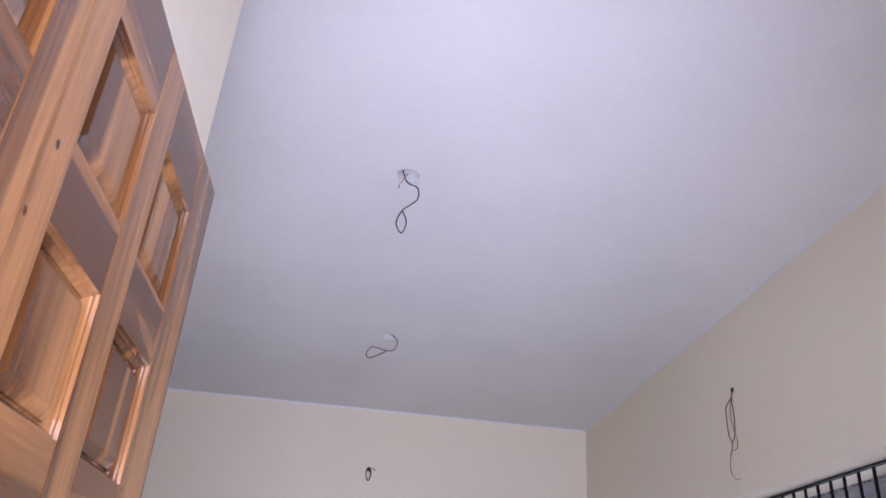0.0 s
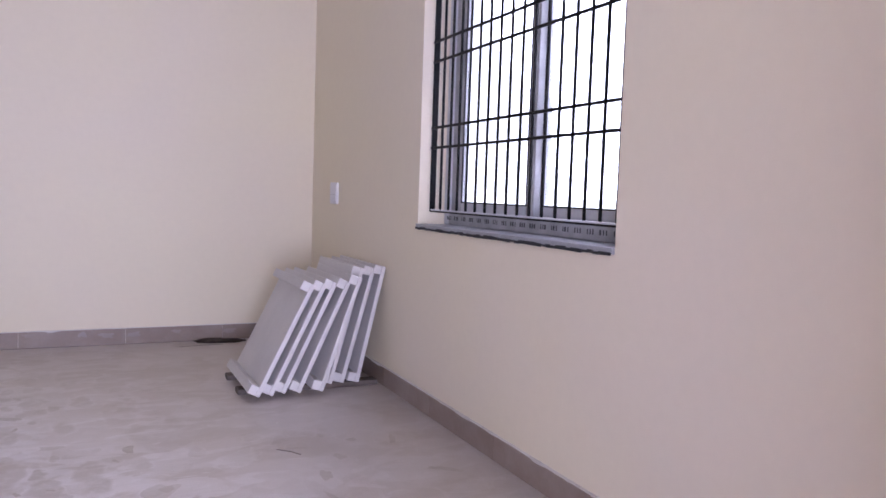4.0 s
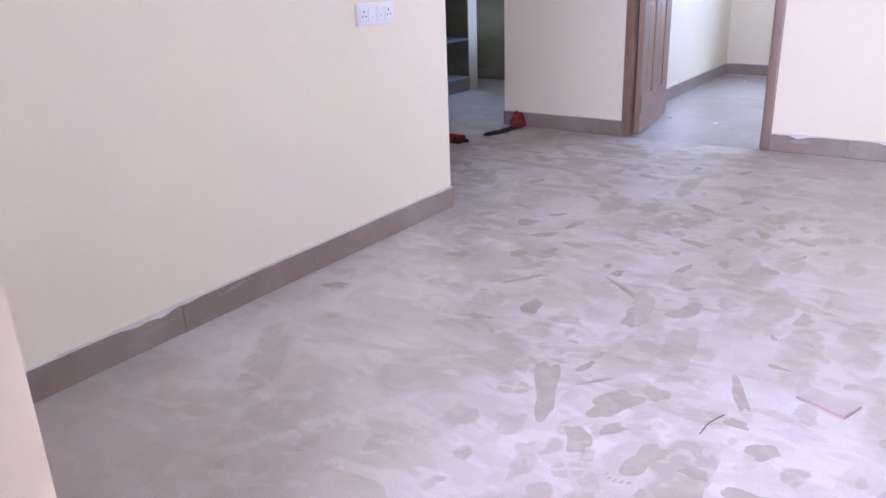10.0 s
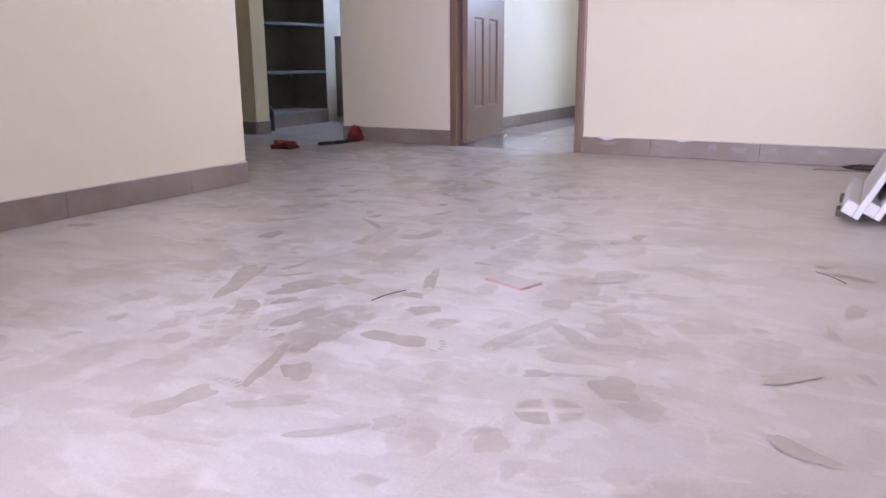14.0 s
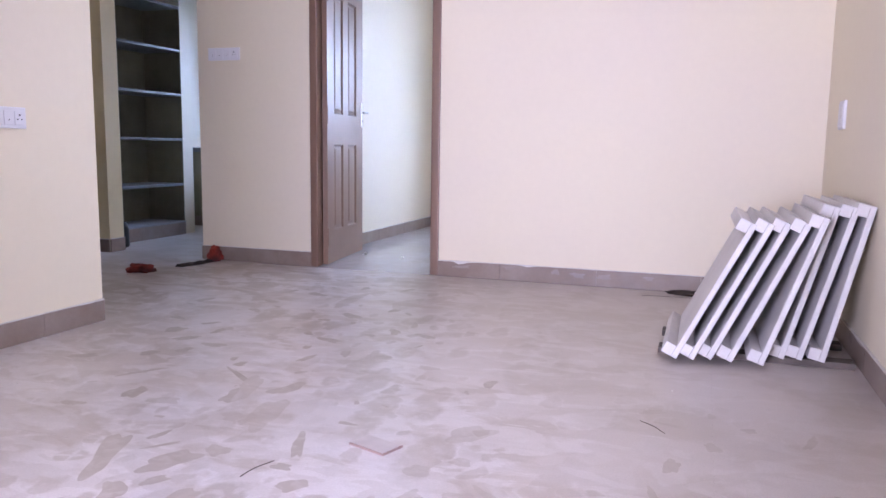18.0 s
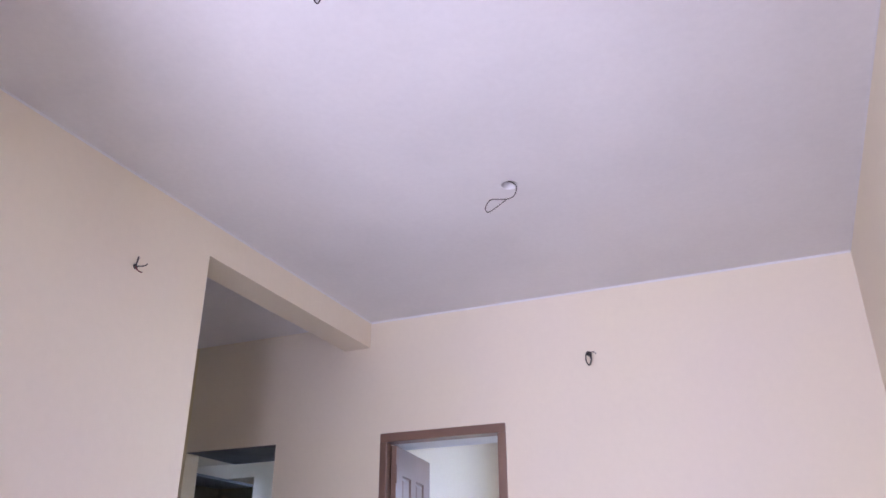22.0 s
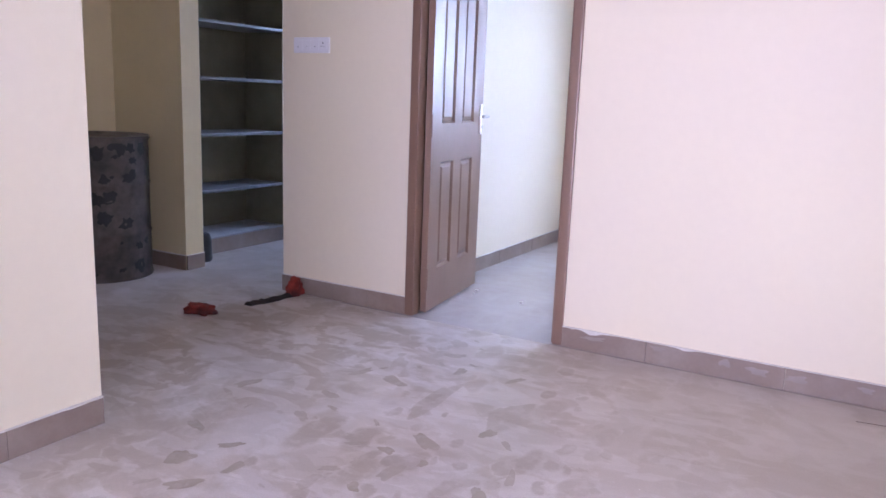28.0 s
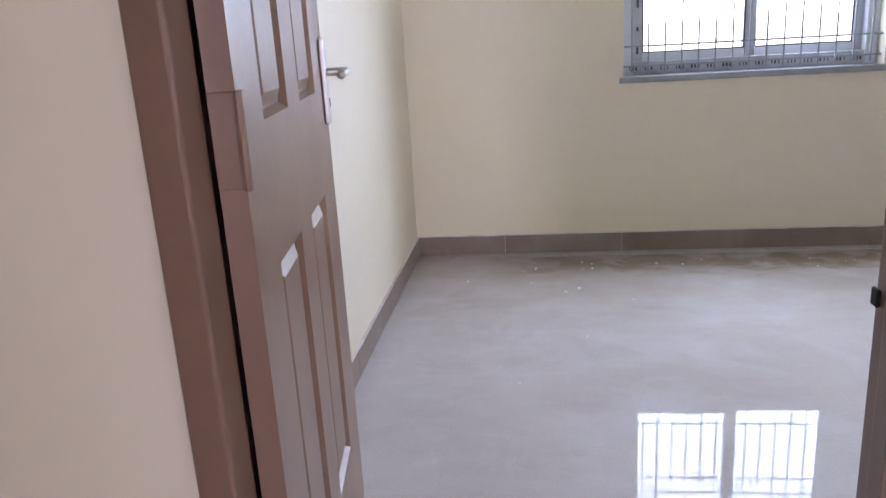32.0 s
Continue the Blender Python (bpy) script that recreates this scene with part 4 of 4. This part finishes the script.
wire_point("small coil of black wire at a wall box", pose(-1.622, 0, 2.495, -90), [
    (WIRE_BLACK, 0.004, [(0.0, 0.0, 0.0), (0.014, 0.01, -0.03), (0.019, 0.045, -0.035), (0.004, 0.085, -0.035), (-0.016, 0.055, -0.03), (-0.014, 0.01, -0.03), (0.004, -0.005, -0.03), (0.014, 0.04, -0.03)]),
    (WIRE_BLACK, 0.003, [(0.0, 0.0, 0.0), (0.03, -0.005, -0.02), (0.05, 0.012, -0.03)])], 0.016)
wire_point("short stub of wires at a wall box", pose(LX, -2.32, 2.48, 0, -90), [
    (WIRE_BLACK, 0.004, [(0.0, 0.0, 0.0), (0.012, -0.02, -0.03), (0.03, -0.03, -0.045)]), (WIRE_RED, 0.003, [(0.0, 0.0, 0.0), (-0.03, -0.004, -0.03), (-0.04, 0.0, -0.05)]),
    (WIRE_BLACK, 0.003, [(0.0, 0.0, 0.0), (0.01, 0.03, -0.025), (0.02, 0.035, -0.04)])], 0.014)
wire_point("long loops of wire hanging down the wall", pose(0, -2.385, 2.555, 0, 90), [
    (WIRE_BROWN, 0.0024, [(0, 0, 0), (0.04, 0, -0.012), (0.07, 0.05, -0.015), (0.12, 0.055, -0.015), (0.2, 0.05, -0.015), (0.25, 0.025, -0.015), (0.3, 0.05, -0.015)]),
    (WIRE_BROWN, 0.0024, [(0, 0, 0), (0.05, -0.012, -0.015), (0.15, -0.02, -0.015), (0.22, -0.005, -0.015), (0.25, 0.02, -0.018)]),
    (WIRE_YELLOW, 0.0018, [(0.02, 0, -0.005), (0.1, 0.02, -0.012), (0.18, 0.005, -0.012), (0.24, -0.02, -0.012), (0.275, -0.012, -0.012), (0.285, 0.05, -0.012), (0.36, 0.07, -0.012), (0.405, 0.03, -0.012), (0.41, -0.01, -0.012)])], 0.014)


# ---- rags and litter on the floor ----
def rag(name, label, m, material, sx, sy, sz, seed):
    bm = bmesh.new()
    bmesh.ops.create_icosphere(bm, subdivisions=4, radius=1.0)
    for v in bm.verts:
        d = 1 + 0.45 * noise.noise(v.co * 1.7 + Vector((seed, 0, 0))) + 0.18 * noise.noise(v.co * 5 + Vector((0, seed, 0)))
        v.co = Vector((v.co.x * sx * d, v.co.y * sy * d, max(v.co.z * d + 0.55, 0.0) * sz))
    ob = part(name, bm, material, smooth=True, m=m)
    return tagged(ob, label, "rag", "dropped rags")


rag("rag", "crumpled dark red rag on the floor", pose(-4.005, -0.655, 0, 0, 0, 20), RED, 0.085, 0.05, 0.036, 2.0)
r2 = rag("rag", "crumpled red rag with a blackened tail by the wall", pose(-3.865, -0.06, 0, 0, 0, 10), RED, 0.045, 0.04, 0.068, 5.0)
bm = tube(bmesh.new(), curve_points([(-0.01, -0.03, 0), (-0.04, -0.11, 0), (-0.05, -0.2, 0), (-0.10, -0.27, 0), (-0.11, -0.32, 0)], 10), 0.03, 14)
for v in bm.verts:
    d = 1 + 0.7 * noise.noise(v.co * 28) + 0.4 * noise.noise(v.co * 70)
    v.co = Vector((v.co.x + 0.018 * noise.noise(v.co * 16), v.co.y, max(v.co.z * 0.5 * d + 0.004, 0)))
part("tail", bm, DARKRAG, r2, "blackened trailing strip")

# ---- skirting tiles ----


def skirting(name, a, b, label="brown-grey skirting tiles with smeared white putty along the top", phase=0.0, putty=1.0, material=None):
    """A run of skirting tiles on the floor line from a to b; the room is on the left hand going from a to b."""
    a, b = Vector((*a, 0)), Vector((*b, 0))
    d = (b - a).normalized()
    n = Vector((-d.y, d.x, 0))
    length = (b - a).length
    run = tagged(new(name), label, "skirting", kind="structure")
    run.matrix_basis = Matrix(((d.x, n.x, 0, a.x), (d.y, n.y, 0, a.y), (0, 0, 1, 0), (0, 0, 0, 1)))
    rnd = random.Random(int(1000 * (length + abs(a.x) + abs(a.y))))
    s = -phase
    while s < length - 0.002:
        u0, u1 = max(s, 0), min(s + 0.598, length)
        if u1 - u0 > 0.004:
            part("skirting_tile", boxes((u0, 0.0005, 0.0, u1, 0.0115, 0.098 + rnd.uniform(-0.002, 0.002)), bevel=0.0012, seg=1), material or SKIRT, run)
        s += 0.6
    if putty:
        bm = bmesh.new()
        n_steps = max(2, int(length / 0.012))
        rows = []
        for k in range(n_steps + 1):
            u = length * k / n_steps
            patch = max(0, noise.noise(Vector((u * 2.6 + a.x * 7, a.y * 5, 1))) - 0.08)
            lo = 0.0985 - putty * min(patch * 6, 1) * (0.002 + 0.030 * max(0, noise.noise(Vector((u * 9 + a.x, a.y * 5, 4)))) + 0.012 * max(0, noise.noise(Vector((u * 34, a.x, a.y)))))
            hi = 0.1005 + 0.003 * abs(noise.noise(Vector((u * 30, a.y, 3))))
            rows.append([bm.verts.new((u, 0.0125, lo)), bm.verts.new((u, 0.0125, hi)), bm.verts.new((u, 0.0004, hi)), bm.verts.new((u, 0.0118, lo))])
        for r, q in zip(rows, rows[1:]):
            for i, k in ((0, 1), (1, 2), (3, 0)):
                bm.faces.new((r[i], q[i], q[k], r[k]))
        part("putty", bm, PUTTY, run, "smeared white putty")
    return run


far_run = skirting("baseboard_far", (0, 0), (JX1, 0), phase=0.0)
skirting("baseboard_far", (JX0, 0), (-4.005, 0), phase=0.35)
skirting("baseboard_reveal", (-4.005, 0), (-4.005, TK), putty=0.4)
skirting("baseboard_reveal", (-4.835, TK), (-4.835, 0), putty=0.3)
skirting("baseboard_far", (-4.835, 0), (DX, 0), phase=0.1, putty=0.3)
skirting("baseboard_dining", (DX, 0), (DX, -4.4), putty=0.3)
window_run = skirting("baseboard_window", (0, EY), (0, 0), phase=0.2, putty=0.35)
side_run = skirting("baseboard_side", (LX, LE), (LX, FY), phase=0.25)
skirting("baseboard_side_end", (LX, LE), (LX - 0.21, LE), material=PUTTY)
skirting("baseboard_front", (LX, FY), (EX, FY))
skirting("baseboard_entry", (EX, FY), (EX, EY), "skirting smeared over with white putty", material=PUTTY)
skirting("baseboard_bedroom", (BX, BY), (BX, T), phase=0.3, putty=0.3)
skirting("baseboard_bedroom", (0, BY), (BX, BY), phase=0.15, putty=0.3)
skirting("baseboard_kitchen", (KX, 1.86), (KX, 1.385), putty=0.0)
skirting("baseboard_kitchen", (-3.6, 1.92), (KX, 1.92), putty=0.0)

# ---- floor tiles ----
tile_mesh = {}
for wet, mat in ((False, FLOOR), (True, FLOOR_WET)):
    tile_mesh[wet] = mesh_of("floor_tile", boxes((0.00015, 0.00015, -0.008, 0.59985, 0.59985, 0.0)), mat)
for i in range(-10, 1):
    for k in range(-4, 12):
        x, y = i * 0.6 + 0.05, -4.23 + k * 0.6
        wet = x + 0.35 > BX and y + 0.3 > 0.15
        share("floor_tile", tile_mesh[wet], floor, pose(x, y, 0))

# ---- prints trodden into the dust ----


def outline(bm, cx, cy, turn, pts, z):
    c, s = math.cos(turn), math.sin(turn)
    bm.faces.new([bm.verts.new((cx + x * c - y * s, cy + x * s + y * c, z)) for x, y in pts])


def blob(rnd, a, b, n=36, rough=0.12, waist=0.0):
    ph, far = rnd.uniform(0, 9), rnd.uniform(0, 50)
    out = []
    for i in range(n):
        t = math.tau * i / n
        r = 1 + rough * (math.sin(3 * t + ph) + 0.6 * math.sin(5 * t + 2 * ph)) / 1.6
        r += 0.9 * rough * noise.noise(Vector((1.9 * math.cos(t) + far, 1.9 * math.sin(t), ph)))
        cu, sv = math.cos(t), math.sin(t)
        x = a * r * math.copysign(abs(cu) ** 0.7, cu)
        out.append((x, b * r * math.copysign(abs(sv) ** 0.8, sv) * (1 - waist * math.exp(-(x / a / 0.35) ** 2))))
    return out


def foot(bm, rnd, x, y, turn, size=1.0, toes=True, z=0.001):
    """A bare foot: sole with a waist, and toes."""
    outline(bm, x, y, turn, [(u * size, v * size) for u, v in blob(rnd, 0.095, 0.04, waist=0.35)], z)
    if toes:
        for k in range(5):
            u, v = 0.130 + 0.012 * math.sin(k), -0.034 + 0.017 * k
            c, s = math.cos(turn), math.sin(turn)
            outline(bm, x + size * (u * c - v * s), y + size * (u * s + v * c), turn, [(p * size, q * size) for p, q in blob(rnd, 0.012, 0.0075, 10)], z)


def shoe_cross(bm, x, y, turn, size=0.06, z=0.001):
    """A heel print parted by a cross."""
    g = 0.08
    for sx in (-1, 1):
        for sy in (-1, 1):
            pts = [(sx * g * size, sy * g * size), (sx * size, sy * g * size), (sx * size * 0.85, sy * size * 0.6), (sx * size * 0.45, sy * size * 0.8), (sx * g * size, sy * size * 0.82)]
            outline(bm, x, y, turn, pts if sx * sy > 0 else pts[::-1], z)


rnd = random.Random(21)
placed = []


def trodden_print(kind, x, y, turn, *more, bare=0.8):
    """One print as a part of the floor, each a hair above the one before it."""
    z = 0.0005 + 0.00003 * min(len(placed), 90)
    placed.append((x, y, 0.15 if kind == "foot" else 0.06 if kind == "heel" else 1.25 * more[0]))
    bm = bmesh.new()
    if kind == "foot":
        foot(bm, rnd, 0, 0, 0, *more)
    elif kind == "heel":
        shoe_cross(bm, 0, 0, 0, *more)
    else:
        outline(bm, 0, 0, 0, blob(rnd, more[0], more[1], 40, 0.22), 0.0)
    for v in bm.verts:
        v.co.z = 0
    wear = bm.verts.layers.float.new("wear")
    for f in bm.faces[:]:
        edge = sum(e.calc_length() for e in f.edges)
        bmesh.ops.inset_individual(bm, faces=[f], thickness=min(0.02, 1.2 * f.calc_area() / edge), use_even_offset=False)
        for v in f.verts:
            v[wear] = bare
    part("footprint", bm, TRODDEN, floor, "print trodden through the dust", pose(x, y, z, 0, 0, math.degrees(turn)))



def clear(x, y, r):
    return all(math.hypot(x - px, y - py) > 1.0 * (r + pr) for px, py, pr in placed)


# tan tile where feet and soles have lifted the dust
for x, y, turn, size in ((-2.177, -3.005, 0.3, 0.045), (-2.16, -3.125, 0.3, 0.045), (-1.878, -3.379, 0.6, 0.04), (-1.808, -3.464, 0.6, 0.04), (-1.079, -3.434, 0.5, 0.06), (-0.507, -3.155, 0.9, 0.05)):
    trodden_print("heel", x, y, turn, size, bare=0.85 if size == 0.06 else 0.5)
for x, y, turn in ((-1.747, -3.252, -1.8), (-1.651, -3.698, 1.35), (-1.486, -3.27, 0.04), (-2.05, -2.55, 1.8)):
    trodden_print("foot", x, y, turn, 0.8)
for x, y, turn, a, b in ((-1.854, -3.176, -2.07, 0.034, 0.020), (-1.897, -3.062, -1.90, 0.082, 0.045), (-2.088, -3.080, -1.14, 0.150, 0.032), (-1.628, -3.494, -1.21, 0.109, 0.013), (-1.621, -3.392, -1.64, 0.036, 0.020), (-1.554, -3.500, -2.41, 0.030, 0.040), (-1.633, -3.244, 3.14, 0.031, 0.020), (-1.605, -2.997, 3.09, 0.029, 0.020), (-1.525, -3.085, -2.34, 0.037, 0.030), (-1.638, -2.850, -1.19, 0.089, 0.016), (-1.823, -2.962, 2.78, 0.038, 0.030), (-1.156, -3.303, -2.83, 0.024, 0.018), (-1.011, -3.299, -2.78, 0.040, 0.050), (-1.921, -2.425, -1.94, 0.077, 0.030), (-1.911, -3.260, -1.08, 0.056, 0.030), (-1.709, -3.375, -1.79, 0.018, 0.010)):
    trodden_print("blob", x, y, turn, a, b, bare=0.85)
for x, y, turn, a, b in ((-2.503, -2.438, -2.15, 0.091, 0.012), (-2.652, -2.224, -1.75, 0.037, 0.030), (-2.556, -2.136, 2.96, 0.024, 0.040), (-2.809, -1.864, -1.48, 0.046, 0.040), (-2.615, -0.892, 2.69, 0.074, 0.030), (-2.206, -1.316, 2.59, 0.069, 0.030), (-2.228, -1.708, -2.47, 0.018, 0.030), (-2.120, -1.921, -2.88, 0.017, 0.025), (-2.088, -1.781, 2.85, 0.062, 0.025), (-2.040, -2.069, 1.36, 0.056, 0.015), (-2.132, -2.373, 2.48, 0.134, 0.012), (-2.952, -1.659, -0.37, 0.052, 0.020), (-2.234, -2.229, 1.64, 0.031, 0.020), (-2.042, -2.925, -1.82, 0.040, 0.012), (-2.283, -1.445, 2.95, 0.032, 0.020), (-1.984, -2.986, -2.28, 0.054, 0.008)):
    trodden_print("blob", x, y, turn, a, b, bare=1.0)
for x, y, turn, a, b in ((-1.853, -2.668, -1.36, 0.129, 0.045), (-2.047, -2.462, -1.25, 0.133, 0.030), (-1.095, -3.282, -2.81, 0.040, 0.007), (-0.944, -3.362, 2.78, 0.034, 0.035), (-1.043, -3.115, -3.10, 0.086, 0.022), (-1.178, -3.075, 2.42, 0.065, 0.020), (-1.119, -3.021, -2.63, 0.039, 0.045), (-1.054, -2.984, 2.41, 0.065, 0.013), (-1.265, -3.129, -1.84, 0.118, 0.020), (-1.212, -2.610, -2.16, 0.075, 0.050), (-1.180, -2.811, 2.94, 0.028, 0.025), (-1.268, -2.901, 3.13, 0.033, 0.035), (-1.118, -3.575, -2.68, 0.025, 0.040), (-1.288, -3.598, -2.50, 0.027, 0.022), (-1.357, -3.668, -2.38, 0.071, 0.012), (-1.504, -3.628, -2.42, 0.067, 0.020), (-2.223, -2.678, -2.88, 0.054, 0.030), (-2.375, -0.978, -1.53, 0.181, 0.040)):
    trodden_print("blob", x, y, turn, a, b, bare=0.5)
for k in range(230):
    y = rnd.uniform(-2.85, -0.2)
    x = -2.95 - 0.38 * y + rnd.gauss(0, 0.38)
    a = rnd.uniform(0.014, 0.06)
    bare = rnd.random() < 0.25
    if -3.1 < x < -0.9 and clear(x, y, 0.15 if bare else 1.25 * a):
        if bare:
            trodden_print("foot", x, y, rnd.uniform(0, 6.3), rnd.uniform(0.8, 1.0), rnd.random() < 0.5, bare=(1.0, 0.45, 0.8)[k % 3])
        else:
            trodden_print("blob", x, y, rnd.uniform(0, 6.3), a, a * rnd.uniform(0.25, 0.6), bare=(1.0, 0.45, 0.8)[k % 3])
for k in range(20):
    x, y, a = rnd.uniform(-0.85, -0.2), rnd.uniform(-3.5, -2.2), rnd.uniform(0.02, 0.07)
    if clear(x, y, 1.25 * a):
        trodden_print("blob", x, y, rnd.uniform(0, 6.3), a, rnd.uniform(0.008, 0.022))

# putty smeared over the faces of the skirting tiles
for run, lo, hi, count in ((far_run, 0.5, 2.1, 7), (window_run, 3.6, 5.2, 2), (side_run, 0.8, 2.2, 2)):
    for k in range(count):
        bm = bmesh.new()
        u, z, a = lo + (hi - lo) * (k + rnd.uniform(0.1, 0.9)) / count, rnd.uniform(0.055, 0.082), rnd.uniform(0.025, 0.06)
        bm.faces.new([bm.verts.new((p, 0, min(q, 0.096 - z))) for p, q in blob(rnd, a, rnd.uniform(0.006, 0.016), 24, 0.3)])
        part("putty_smear", bm, SMEAR, run, "thin smear of dried putty", pose(u, 0.0122, z, 0, rnd.uniform(-8, 8)))

# ---- litter ----
card = empty("card", "thin pinkish card lying on the dusty floor", "card", m=pose(-1.391, -2.838, 0.0, 0, 0, 160))
part("sheet", boxes((0.0, -0.078, 0.003, 0.124, 0.0, 0.0045), bevel=0.0005, seg=1), PAPER, card)
# pink edges, with the thin shadow under the card put into the strips
part("edge_strip", boxes((0.0, 0.0005, 0.0, 0.125, 0.003, 0.0065)), PAPER_EDGE, card, "pink edge and the shadow line under it")
part("edge_strip", boxes((-0.003, -0.078, 0.0, -0.0005, 0.003, 0.0065)), PAPER_EDGE, card, "pink edge and the shadow line under it")
for x, y, turn, length in ((-1.657, -3.03, 1.39, 0.12), (-0.72, -2.362, -0.78, 0.11), (-0.77, -0.205, 0.12, 0.29)):
    bm = tube(bmesh.new(), curve_points([(-length / 2, 0, 0.004), (0, 0.006, 0.003), (length / 2, -0.004, 0.002)], 4), 0.0013, 6)
    tagged(part("stick", bm, PLANK, m=pose(x, y, 0, 0, 0, math.degrees(turn))), "thin dark stick on the floor", "stick", "sticks on the floor")
chip_mesh = []
for k in range(5):
    bm = bmesh.new()
    bmesh.ops.create_icosphere(bm, subdivisions=1, radius=1.0)
    for v in bm.verts:
        v.co = Vector((v.co.x * rnd.uniform(0.6, 1), v.co.y * rnd.uniform(0.6, 1), max(v.co.z * 0.6 + 0.5, 0)))
    chip_mesh.append(mesh_of("plaster_chip", bm, CHIP))
spots = [(-2.701, 0.602, 0.017), (-3.045, 0.70, 0.017), (-3.03, 0.63, 0.009), (-2.35, 0.95, 0.007), (-2.75, 1.5, 0.006), (-2.5, 1.9, 0.005)]
spots += [(-3.01, 2.577, 0.009), (-2.714, 2.535, 0.009), (-2.56, 2.41, 0.010), (-2.5, 2.452, 0.011), (-2.69, 2.76, 0.009), (-2.42, 2.74, 0.010), (-2.11, 2.80, 0.011), (-1.99, 2.78, 0.010), (-2.28, 2.30, 0.007)]
spots += [(rnd.uniform(-2.8, -0.8), rnd.uniform(2.68, 2.9), rnd.uniform(0.003, 0.007)) for k in range(16)]
spots += [(rnd.uniform(-3.0, -0.2), rnd.uniform(-4.2, -0.2), rnd.uniform(0.002, 0.005)) for k in range(16)]
for n, (x, y, r) in enumerate(spots):
    ob = new("plaster_chip", chip_mesh[n % 5])
    ob.matrix_basis = Matrix.LocRotScale((x, y, 0), Euler((0, 0, rnd.uniform(0, 6))), (r, r, r * 0.8))
    tagged(ob, "small white plaster chip on the floor", "plaster chip", "plaster chips")
# damp stain by the skirting, modelled as a flattened lump with the rag shape
rag("damp_stain", "dark damp stain against the skirting, built as a low mound", pose(-0.63, -0.09, 0, 0, 0, -8), STAIN, 0.15, 0.055, 0.014, 9.0)
bm = bmesh.new()
lathe(bm, [(0.0, 0.0), (0.05, 0.0), (0.06, 0.015), (0.056, 0.15), (0.045, 0.19), (0.03, 0.2), (0.0, 0.2)], 20)
tagged(part("black_pot", bm, FLAKE, m=pose(-4.965, 0.27, 0), smooth=True), "small black pot standing by the shelf plinth", "pot")
